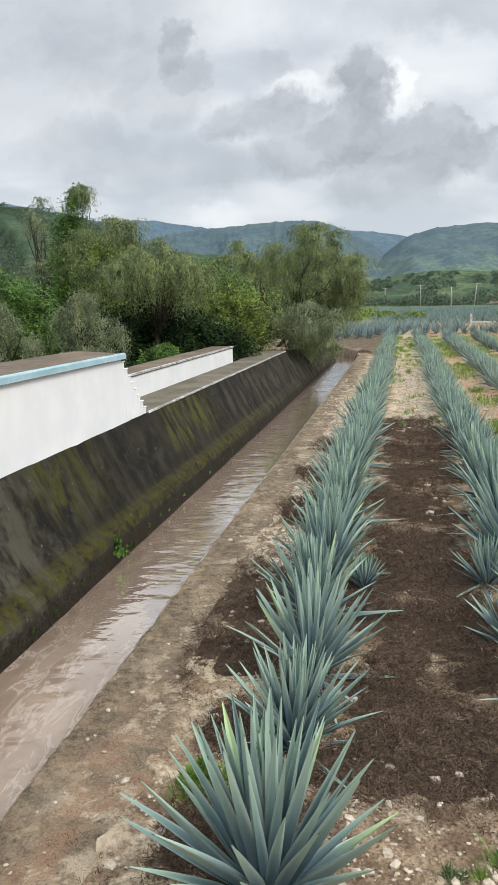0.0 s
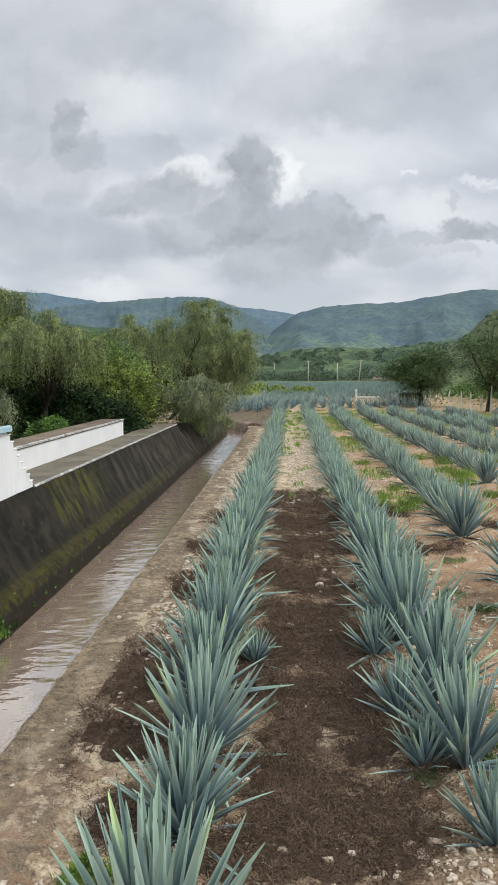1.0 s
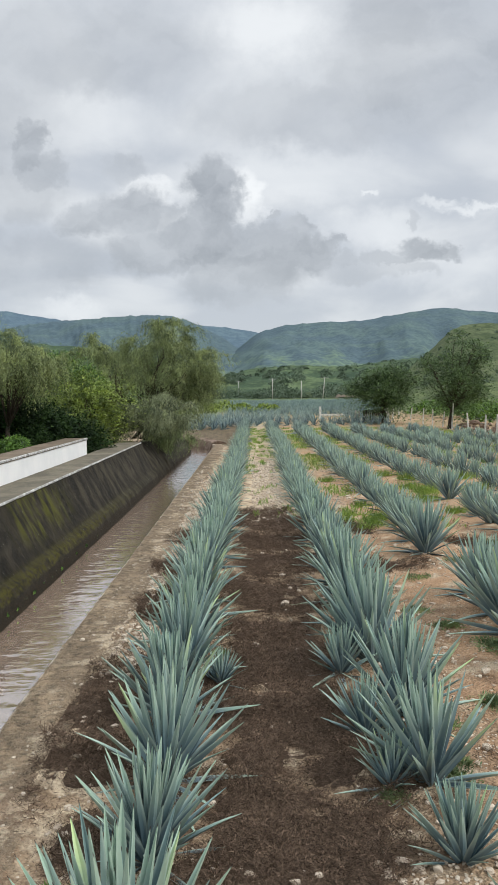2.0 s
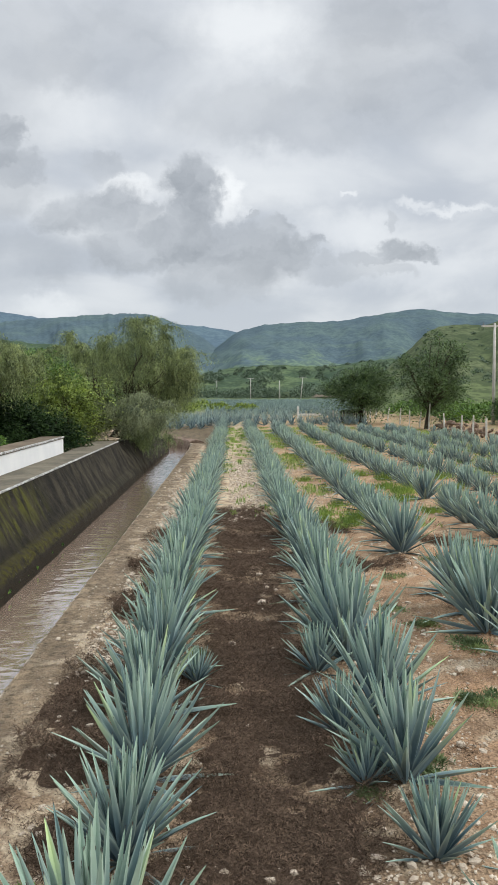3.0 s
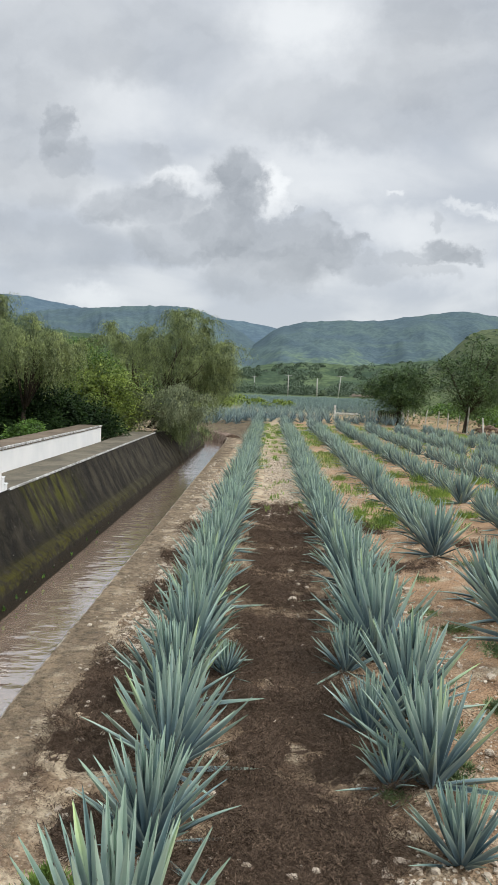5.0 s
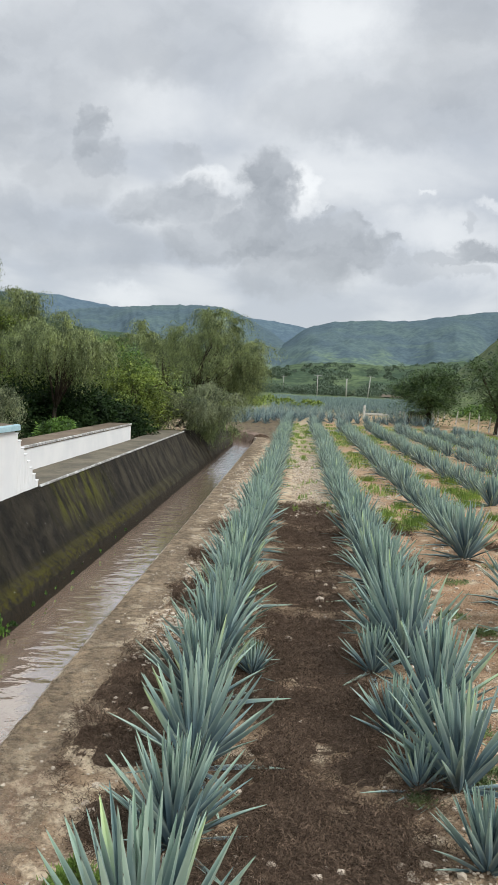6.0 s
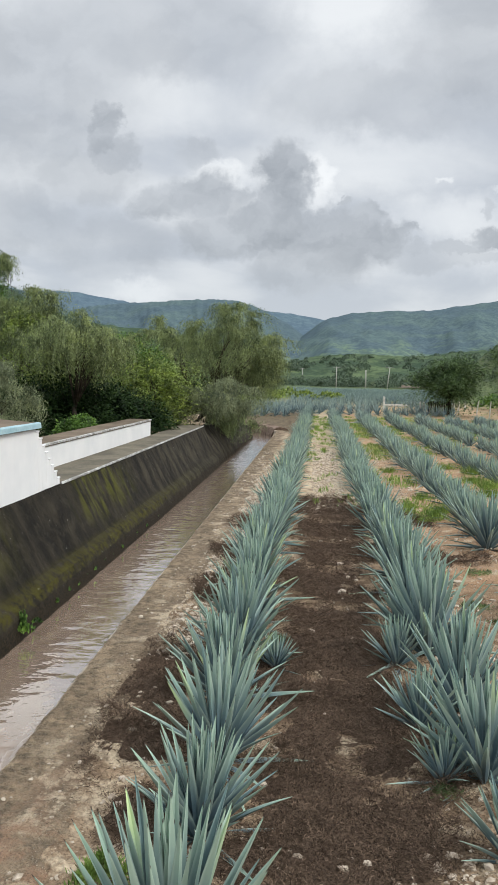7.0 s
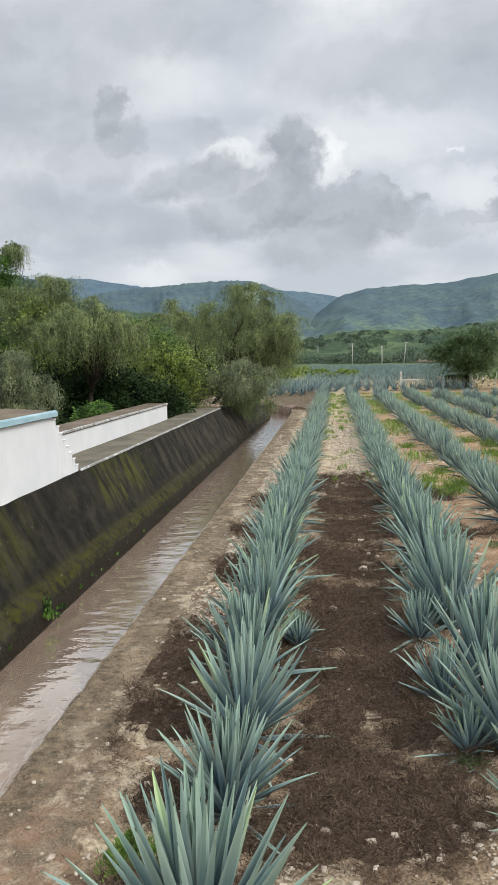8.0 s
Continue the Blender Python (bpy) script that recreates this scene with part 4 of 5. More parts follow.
def willow(base, centre, radii, mat, label, strands=900, per=26, drop=1.5, lobes=8, trunk_r=0.2, leaf=(0.125, 0.034), name="willow_tree", floor=0.2):
    r = np.random.default_rng(int(abs(base[0] * 131 + base[1] * 17)) + 5)
    strands = int(strands * 1.3)
    L = random_lobes(r, centre, radii, lobes)
    tree = thing(name, None, label, "tree")
    trunk, limbs = skeleton_limbs(r, base, L, trunk_r)
    part("trunk", mesh_of("trunk", *trunk, BARK, True), tree, "dark furrowed trunk")
    for limb in limbs:
        part("limb", mesh_of("limb", *limb, BARK, True), tree)
    # every limb end throws a fountain of strands that arch over and hang
    bunch = max(10, strands // 44)
    B, bd = shell(r, L, bunch * 3, 0.5)
    high = bd[:, 2] > -0.25
    B, bd = B[high][:bunch], bd[high][:bunch]
    bunch = len(B)
    pick = r.integers(0, bunch, strands)
    reach_ = 0.15 * (radii[0] + radii[1]) * r.uniform(0.6, 1.3, bunch)[pick] * r.uniform(0.15, 1.0, strands) ** 0.6
    turn_ = r.uniform(0, 2 * math.pi, strands)
    d = np.stack([np.cos(turn_), np.sin(turn_), 0 * turn_], 1) + 0.8 * bd[pick] * (1, 1, 0)
    P = B[pick] + r.normal(0, 0.10, (strands, 3))
    length = drop * r.uniform(0.45, 1.1, strands) * r.uniform(0.55, 1.15, bunch)[pick]
    s = np.linspace(0, 1, per) ** 0.85
    sway = r.normal(0, 0.10, (strands, 1, 3)) * (1, 1, 0)
    C = P[:, None] + d[:, None] * (np.sin(s * 1.6))[None, :, None] * reach_[:, None, None] + np.array([0, 0, 1.0]) * (0.42 * reach_[:, None] * np.sin(s * 2.6)[None] - length[:, None] * (s ** 2.1)[None])[:, :, None] + sway * s[None, :, None]
    C = C.reshape(-1, 3) + r.normal(0, 0.025, (strands * per, 3))
    keep = (C[:, 2] > floor) & (r.random(len(C)) < 0.93)
    C = C[keep]
    way_ = r.normal(0, 0.42, (len(C), 3)) + np.array([0, 0, -0.85])
    out_ = np.repeat(d, per, 0)[keep] + np.array([0, 0, 0.8])
    V, F = blades(C, way_, 0.8 * leaf[0] * r.uniform(0.7, 1.35, len(C)), 0.9 * leaf[1] * r.uniform(0.8, 1.3, len(C)), r, 0.0, out_, 0.55)
    part("crown", mesh_of("willow_crown", V, F, mat), tree, "hanging willow foliage")
    return tree


def broadleaf(base, centre, radii, mat, label, clumps=420, per=42, leaf=(0.12, 0.065), lobes=9, trunk_r=0.16, clump=0.26, name="broadleaf_tree", bark=None, inner=0.5, upward=0.15, category="tree", spread=0.62, size=0.5):
    r = np.random.default_rng(int(abs(base[0] * 77 + base[1] * 29)) + 11)
    L = random_lobes(r, centre, radii, lobes, spread, size)
    tree = thing(name, None, label, category)
    trunk, limbs = skeleton_limbs(r, base, L, trunk_r)
    part("trunk", mesh_of("trunk", *trunk, bark or BARK, True), tree)
    for limb in limbs:
        part("limb", mesh_of("limb", *limb, bark or BARK, True), tree)
    per, clumps, clump = int(per * 1.9), int(clumps * 0.62), clump * 1.45
    P, d = shell(r, L, clumps, inner)
    # sprays of leaves: domed pads that droop outwards, open between one another
    spread_ = r.normal(0, 1, (clumps, per, 3)) * clump * np.array([1.15, 1.15, 0.30]) * r.uniform(0.55, 1.35, (clumps, 1, 1))
    spread_[:, :, 2] -= 0.55 * (spread_[:, :, 0] ** 2 + spread_[:, :, 1] ** 2) / clump
    C = (P[:, None] + spread_).reshape(-1, 3)
    flat_ = (spread_ * np.array([1, 1, 0.2]) / clump).reshape(-1, 3)
    way_ = flat_ + np.repeat(d, per, 0) * 0.4 + r.normal(0, 0.45, (len(C), 3)) + np.array([0, 0, upward - 0.25])
    out_ = np.repeat(d, per, 0) * 0.45 + flat_ * 0.35 + np.array([0, 0, 0.9])
    V, F = blades(C, way_, leaf[0] * r.uniform(0.6, 1.35, len(C)), leaf[1] * r.uniform(0.7, 1.3, len(C)), r, 0.08, out_, 0.4)
    part("crown", mesh_of("leaf_crown", V, F, mat), tree, "leafy crown")
    return tree


# grove behind the white buildings and along the channel
willow((-6.4, 47, 0.9), (-5.2, 46.5, 5.5), (2.8, 3.0, 2.7), WILLOW, "tall olive-green willow leaning over the channel bend", 2600, 24, 1.5, 20, 0.22)
willow((-6.9, 44.6, 0.9), (-4.7, 44.4, 1.9), (1.3, 1.7, 1.1), WILLOW, "willow boughs hanging down to the channel water", 620, 26, 1.2, 7, 0.12, floor=0.05)
willow((-7.2, 46, 0.9), (-3.3, 47.3, 4.0), (1.5, 2.1, 1.6), WILLOW, "low hanging willow limb over the water channel", 1150, 28, 1.7, 10, 0.14, floor=1.2)
willow((-7.4, 41, 1.2), (-6.5, 41.0, 2.75), (2.9, 1.9, 1.2), WILLOW_GREY, "low drooping grey-green willow beside the walkway", 1900, 26, 1.05, 15, 0.14, floor=0.6)
willow((-11.6, 60, 1.0), (-11.6, 60, 5.6), (2.4, 2.6, 2.7), WILLOW, "olive willow standing behind the grove", 800, 24, 1.3, 8, 0.2, (0.17, 0.045))
willow((-8.6, 52, 1.0), (-8.6, 52, 4.6), (2.5, 2.6, 2.2), WILLOW, "olive willow between the grove's trees", 800, 24, 1.3, 8, 0.2, (0.16, 0.04))
broadleaf((-9.8, 40.5, 1.2), (-9.6, 40.5, 4.0), (1.7, 1.7, 1.9), GREEN, "bright green broadleaf tree behind the parapet wall", 460, 44)
broadleaf((-7.8, 38.5, 1.2), (-8.0, 39.2, 3.9), (2.1, 1.7, 1.5), YELLOW, "yellow-green leafy tree beside the walkway", 460, 44)
broadleaf((-10.6, 43.5, 1.2), (-10.8, 43.5, 4.4), (1.6, 1.7, 1.9), GREEN, "fresh green broadleaf tree in the grove", 360, 44)
willow((-9.6, 30.5, 1.2), (-9.4, 30.5, 4.9), (2.1, 1.9, 1.35), WILLOW, "olive willow with long hanging strands behind the wall", 1700, 28, 1.5, 12, 0.1, (0.115, 0.03), floor=2.6)
willow((-12.8, 34.5, 1.2), (-12.9, 34.5, 5.5), (1.9, 2.0, 2.4), WILLOW, "tall willow wrapped in climbing leaves", 1500, 26, 1.6, 12, 0.22, (0.12, 0.028))
broadleaf((-12.4, 33.4, 1.2), (-12.2, 33.4, 4.6), (1.6, 1.5, 1.9), YELLOW, "leafy climber growing through a willow", 240, 60, (0.10, 0.055))
broadleaf((-16.9, 40, 1.2), (-17.0, 40, 5.9), (0.72, 0.75, 3.7), GREEN, "tall trunk covered in dark climbing vine", 420, 46, (0.13, 0.08), 14, 0.22, 0.22, "vine_covered_tree", spread=0.72, size=0.42)
willow((-16.9, 40.4, 1.2), (-16.8, 40.4, 9.5), (1.4, 1.3, 0.7), WILLOW, "thin willow top above the vine-covered trunk", 260, 18, 0.8, 5, 0.08, (0.14, 0.035))
willow((-20.2, 44, 1.2), (-20.3, 44, 8.0), (1.7, 1.6, 1.8), WILLOW_GREY, "sparse bare-limbed willow with few leaves", 170, 18, 0.9, 6, 0.14, (0.14, 0.035))
willow((-19.5, 42, 1.2), (-19.0, 42, 5.2), (2.4, 2.0, 2.2), WILLOW_GREY, "grey-green willow in the grove's shade", 700, 22, 1.4, 8, 0.18, (0.14, 0.038))
broadleaf((-13.2, 26, 1.2), (-13.3, 26, 3.8), (1.6, 1.5, 1.7), GREEN, "bright green leafy tree behind the low building", 560, 60, (0.10, 0.055))
broadleaf((-11.6, 28, 1.2), (-11.4, 28.5, 2.9), (1.4, 1.3, 1.3), SHADE_LEAF, "undergrowth tree behind the white wall, shade put into its dark leaves", 380, 50, (0.12, 0.07))
willow((-9.7, 22.5, 1.2), (-9.5, 22.6, 2.95), (1.15, 1.1, 0.95), WILLOW_GREY, "small grey-green willow behind the roof", 850, 22, 0.9, 8, 0.1, (0.085, 0.02), floor=1.3)
willow((-11.4, 21, 1.2), (-11.3, 21, 3.0), (1.1, 1.1, 1.1), WILLOW_GREY, "grey-green willow beside the low building", 620, 22, 0.9, 7, 0.1, (0.085, 0.022), floor=1.3)
broadleaf((-8.6, 27.5, 1.2), (-8.5, 27.8, 2.1), (0.62, 0.7, 0.48), GREEN, "small round green bush behind the parapet wall", 200, 40, (0.11, 0.06), 5, 0.06, 0.16, "bush", category="bush")
# fill trees whose dark leaf colour stands for shade in the grove's gaps
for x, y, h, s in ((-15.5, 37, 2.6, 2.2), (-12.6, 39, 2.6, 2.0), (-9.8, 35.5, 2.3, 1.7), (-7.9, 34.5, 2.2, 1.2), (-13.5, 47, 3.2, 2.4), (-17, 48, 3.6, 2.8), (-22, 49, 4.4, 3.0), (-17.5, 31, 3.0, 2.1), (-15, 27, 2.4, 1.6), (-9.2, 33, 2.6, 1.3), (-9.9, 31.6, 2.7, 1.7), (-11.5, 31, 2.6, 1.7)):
    broadleaf((x, y, 1.0), (x, y, h), (s, s * 0.9, s * 0.75), SHADE_LEAF, "understorey tree in the grove, shade put into its dark green leaves", 190, 48, (0.13, 0.08) if y < 40 else (0.2, 0.13), 7, 0.1, 0.3, "understorey_tree")


def far_clump(spots, name, mat, label, leaf, per, squash=0.8):
    """Many far crowns in one mesh of loose leaf tufts."""
    cs, ds = [], []
    for x, y, z, s in spots:
        d = tr.normal(size=(per, 3))
        d /= np.linalg.norm(d, axis=1, keepdims=True)
        d[:, 2] = np.abs(d[:, 2]) * 1.1 - 0.15
        lump = 0.65 + 0.55 * value_noise(d[:, 0] * 2.5 + x, d[:, 1] * 2.5 + d[:, 2] * 2 + y, 2)
        cs.append(np.array([x, y, z + s * 0.25]) + d * s * np.array([1, 1, squash]) * (lump * tr.uniform(0.6, 1.0, per))[:, None])
        ds.append(d + tr.normal(0, 0.5, (per, 3)))
    C = np.concatenate(cs)
    out_ = np.concatenate(ds)
    V, F = blades(C, out_, leaf * tr.uniform(0.6, 1.4, len(C)), leaf * 0.7, tr, 0.0, out_ * 0.4 + np.array([0, 0, 1.0]), 0.5)
    return thing(name, mesh_of(name, V, F, mat), label, "woods", kind="stuff")


far_clump([(u * y, y, 0.3, tr.uniform(2.5, 6.0)) for u, y in zip(tr.uniform(-0.07, 0.30, 420), tr.uniform(395, 760, 420))], "far_woods", FARWOOD, "dark green hedges and trees across the valley", 0.9, 190)
def slope_z(u, y, v, d0, d1):
    return (v * d1 + 3.3) * np.clip((y - d0) / (d1 - d0), 0, 1) ** 1.25


us_, ys_ = tr.uniform(-0.06, 0.34, 620), 440 + 540 * tr.random(620)
far_clump([(u * y, y, slope_z(u, y, float(np.interp(u, (-0.08, -0.04, 0.0, 0.12, 0.24), (0, 0.02, 0.031, 0.032, 0.045))), 430, 1000), tr.uniform(2.5, 6.5)) for u, y in zip(us_, ys_) if value_noise(u * 40, y * 0.012, 95) > 0.44], "valley_woods", FARWOOD, "scattered woods and hedges on the lower valley slope", 1.2, 150)
far_clump([(u * y, y, slope_z(u, y, float(np.interp(u, (-0.58, -0.48, -0.40, -0.34, -0.28), (0.136, 0.128, 0.110, 0.080, 0.065))), 420, 1100) + 1.5, tr.uniform(5.0, 10.0)) for u, y in zip(tr.uniform(-0.60, -0.28, 420), tr.uniform(520, 1090, 420))], "hillside_woods", FARWOOD, "dark woods covering the near hillside", 1.6, 120)
far_clump([(tr.uniform(-45, -14), tr.uniform(50, 95), 1.0, tr.uniform(2.0, 3.6)) for _ in range(75)], "grove_woods", SHADE_LEAF, "woods behind the grove, shade put into their dark leaf colour", 0.5, 260, 1.1)
far_clump([(x, y, 0.2, s) for x, y, s in ((1.5, 150, 1.8), (3.6, 152, 1.4), (-2, 148, 2.2), (-5.5, 150, 2.6), (-8, 140, 2.5), (-7.5, 120, 2.2), (-9.5, 108, 2.4), (-11, 96, 2.4))], "field_shrubs", YELLOW, "bright green shrubs at the field's edge", 0.42, 300, 0.6)
far_clump([(u * y, y, slope_z(u, y, float(np.interp(u, (0.14, 0.18, 0.215, 0.24, 0.262, 0.32), (0, 0.018, 0.045, 0.072, 0.083, 0.0835))), 240, 620) - 1.0, tr.uniform(1.4, 3.6)) for u, y in zip(tr.uniform(0.2, 0.42, 130), tr.uniform(300, 610, 130))], "hill_bushes", FARWOOD, "dark bushes scattered over the grassy hill", 0.9, 80)
far_clump([(tr.uniform(24, 44), tr.uniform(84, 125), 0.2, tr.uniform(1.4, 2.6)) for _ in range(40)], "roadside_bushes", GREEN, "green bushes behind the fence", 0.42, 220, 0.8)

# airy trees by the fence
broadleaf((19.5, 79.5, 0), (20.0, 79.5, 6.2), (3.5, 3.0, 4.0), PINE, "airy dark-trunked tree beside the fence", 560, 26, (0.28, 0.085), 24, 0.22, 0.30, "fence_tree", inner=0.2, spread=0.82, size=0.24)
broadleaf((15.2, 93.5, 0), (15.3, 93.5, 4.7), (4.6, 3.4, 2.1), PINE, "spreading dark green tree at the field gate", 640, 36, (0.28, 0.11), 15, 0.26, 0.34, "gate_tree", inner=0.3, spread=0.75, size=0.36)
broadleaf((32.2, 88, 0), (32.4, 88, 3.4), (3.4, 3.2, 2.3), PINE, "green leafy tree behind the fence", 320, 40, (0.34, 0.18), 8, 0.16, 0.4, "roadside_tree")

# cultivated strips on the slopes
for u0, u1, y0, y1, rise_, col_, what in ((0.098, 0.145, 420, 480, 0.95, ROOF, "brown ploughed strip beyond the agave field"), (0.02, 0.10, 430, 520, 1.1, HILL_NEAR, "bright green crop strip beyond the agave field")):
    V, F = sheet(np.linspace(u0, u1, 12), np.linspace(y0, y1, 8), lambda X, Y: rise_ + (Y - y0) * (0.055 if y0 > 900 else 0.03) + 1.2 * (fractal(X * 60, Y * 0.02, 5, 2) - 0.5))
    V[:, 0] *= V[:, 1]
    V[:, 1] += 14 * (fractal(V[:, 0] * 0.05, V[:, 1] * 0.03, 8, 2) - 0.5)
    thing("field_strip", mesh_of("field_strip", V, F, col_, True), what, "field", kind="structure")

# ---- fence, poles, stones ----
fr = np.random.default_rng(51)


def fence_post(x, y, h, lean, thick=0.075):
    a, b = fr.normal(0, lean, 2)
    pts = [(x, y, -0.3), (x + a * 0.35, y + b * 0.35, h * 0.35), (x + a * 0.75, y + b * 0.75, h * 0.72), (x + a, y + b, h)]
    return thing("fence_post", mesh_of("fence_post", *tube(pts, [thick * 1.05, thick, thick * 0.95, thick * 0.85], 6), POST_WHITE), "whitewashed leaning fence post at the field edge", "fence post", "fence posts")


for y in (54.5, 57.8, 61.2, 65.0, 69.0, 73.0, 79.0, 83.2, 87.8, 93.0, 101.5, 109.0):
    fence_post(19.75 + fr.normal(0, 0.15), y, fr.uniform(1.55, 1.95) if y != 79.0 else 2.6, 0.09)
for x, y, h in ((12.35, 97, 1.55), (12.75, 97.2, 1.5), (15.9, 98.5, 1.5), (16.5, 98, 1.4), (17.3, 104, 1.6), (18.4, 106, 1.5)):
    fence_post(x, y, h, 0.05, 0.11)
# wire between the posts
wires = [tube([(19.75, 50, z), (19.75, 80, z - 0.03), (19.75, 110, z)], [0.008] * 3, 4) for z in (0.55, 0.95, 1.35)]
thing("fence_wire", mesh_of("fence_wire", *join(wires), METAL), "thin wire strung along the fence posts", "wire")

gate = thing("slatted_gate", None, "dark slatted field gate in the shade of a tree", "gate")
for i in range(9):
    part("slat", mesh_of("slat", *box(13.25 + i * 0.26, 13.45 + i * 0.26, 97.0, 97.05, 0.05, 1.55 + 0.05 * (i % 3), 0.008), SLAT), gate)
for z in (0.4, 1.3):
    part("rail", mesh_of("rail", *box(13.2, 15.6, 97.06, 97.11, z, z + 0.1, 0.008), SLAT), gate)

marker = thing("white_barrier", None, "white painted post with a low white rail", "barrier")
part("post", mesh_of("barrier_post", *box(9.2, 9.5, 113.0, 113.3, -0.1, 1.75, 0.03), POST_WHITE), marker)
part("rail", mesh_of("barrier_rail", *box(9.52, 12.6, 113.05, 113.25, 0.42, 0.70, 0.03), POST_WHITE), marker)


def utility_pole(x, y, z0, z1, r0, arm, lean=0.0, label="tall pale concrete utility pole with crossarm"):
    pole = thing("utility_pole", None, label, "utility pole", "utility poles")
    part("mast", mesh_of("mast", *tube([(x, y, z0 - 0.5), (x + lean * 0.5, y, (z0 + z1) / 2), (x + lean, y, z1)], [r0, r0 * 0.85, r0 * 0.65], 8), POLE, True), pole)
    arm_ob = part("crossarm", mesh_of("crossarm", *box(x + lean - arm, x + lean + arm, y - 0.08, y + 0.08, z1 - 0.45, z1 - 0.25, 0.02), POLE), pole)
    for dx_ in (-0.85, -0.1, 0.85):
        part("insulator", mesh_of("insulator", *tube([(x + lean + dx_ * arm, y, z1 - 0.26), (x + lean + dx_ * arm, y, z1 + 0.02)], [0.07, 0.05], 6), METAL), arm_ob)


utility_pole(8.75, 380, 0.3, 10.5, 0.27, 1.8)
utility_pole(22.5, 380, 0.3, 9.2, 0.38, 0.3, label="pale concrete utility pole with a short crossarm")
utility_pole(32.6, 380, 0.3, 10.8, 0.27, 1.8, 1.1, "leaning pale concrete utility pole with crossarm")
utility_pole(-9.3, 480, 0.3, 10.8, 0.27, 1.6)
utility_pole(29.7, 90, 0.0, 11.5, 0.20, 1.5)


def rock(r, size, squash=0.7):
    bm = bmesh.new()
    bmesh.ops.create_icosphere(bm, subdivisions=1, radius=1.0)
    V = np.array([v.co[:] for v in bm.verts])
    F = [[v.index for v in f.verts] for f in bm.faces]
    bm.free()
    V = V * r.uniform(0.65, 1.2, (len(V), 1)) * np.array([r.uniform(0.8, 1.3), r.uniform(0.7, 1.0), squash])
    return V * size, F


ROCKS = [mesh_of("fieldstone", *rock(fr, 1.0), ROCK) for _ in range(5)]
for i in range(90):
    y = fr.uniform(62, 80)
    layer_ = fr.random() ** 2
    s = fr.uniform(0.15, 0.34)
    x = 20.9 + fr.normal(0, 0.45) * (1 - layer_)
    ob = thing("fieldstone", ROCKS[i % 5], "brown fieldstone in a long heap behind the fence", "stone", "stone heap", at=pose(x, y, s * 0.45 + layer_ * 0.8, fr.uniform(0, 360), 0, fr.uniform(0, 360)))
    ob.scale = (s, s, s)
STONES = [mesh_of("limestone", *rock(fr, 1.0, 0.55), STONE) for _ in range(5)]
for x, y, s in ((0.50, 14.1, 0.11), (-0.02, 11.8, 0.07), (1.02, 6.0, 0.07), (0.55, 16.3, 0.09), (0.15, 18.6, 0.07), (-1.75, 7.1, 0.06), (2.75, 15.2, 0.10), (3.1, 10.6, 0.08), (2.9, 7.9, 0.09), (2.45, 8.3, 0.07), (3.15, 8.7, 0.07), (3.0, 14.3, 0.07), (2.2, 6.4, 0.05), (0.9, 9.6, 0.05)):
    ob = thing("stone", STONES[int(fr.integers(5))], "pale limestone lying on the field soil", "stone", "field stones", at=pose(x, y, s * 0.2, 0, 0, fr.uniform(0, 360)))
    ob.scale = (s, s, s)

GRAVEL_SPOTS = (10.9, 11.6, 12.4, 15.6, 17.0, 19.0, 20.8, 22.5, 24.2, 26.0, 28.0, 30.0, 33.0)
pieces = []
base_rocks = [rock(fr, 1.0, 0.6) for _ in range(6)]
for _ in range(26000):
    y = 3.6 + 38 * fr.random() ** 1.5
    x = fr.uniform(-2.7, 6.5) if fr.random() < 0.60 else (fr.uniform(-2.0, -1.25) if fr.random() < 0.5 else fr.uniform(2.0, 4.3))
    lane_ = fr.random() < 0.34
    front_ = fr.random() < 0.06
    if lane_:
        x, y = fr.uniform(-0.15, 1.0), fr.uniform(23.5, 44)
        if fr.random() < 0.6:
            x, y = -1.78 + fr.normal(0, 0.22), float(fr.choice(GRAVEL_SPOTS)) + fr.normal(0, 0.6)
    if front_:
        x, y, lane_ = fr.uniform(-0.4, 3.2), fr.uniform(4.6, 6.2), True
    if not lane_ and fr.random() > 0.25 + 0.75 * float(fractal(x * 0.9, y * 0.5, 40, 3) > 0.5) or (-0.3 < x < 1.1 and y < 23 and fr.random() < 0.72) or (x < -1.2 and y < 10 and fr.random() < 0.7):
        continue
    V, F = base_rocks[int(fr.integers(6))]
    s = fr.uniform(0.007, 0.026) * (2.3 if fr.random() < 0.14 else 1.0) * (1.0 + 0.022 * max(y - 10, 0))
    w_ = fr.uniform(0, 6.3)
    R = np.array([[math.cos(w_), -math.sin(w_), 0], [math.sin(w_), math.cos(w_), 0], [0, 0, 1]])
    pieces.append((V @ R.T * s + (x, y, float(ground_height(np.array(x), np.array(y))) + s * 0.2 + (max(float(ledge_height(np.array(x), np.array(y))) - float(ground_height(np.array(x), np.array(y))), 0) if x < -1.7 else 0)), F))
thing("gravel", mesh_of("gravel", *join(pieces), STONE), "pale gravel scattered over the soil", "gravel", kind="stuff")


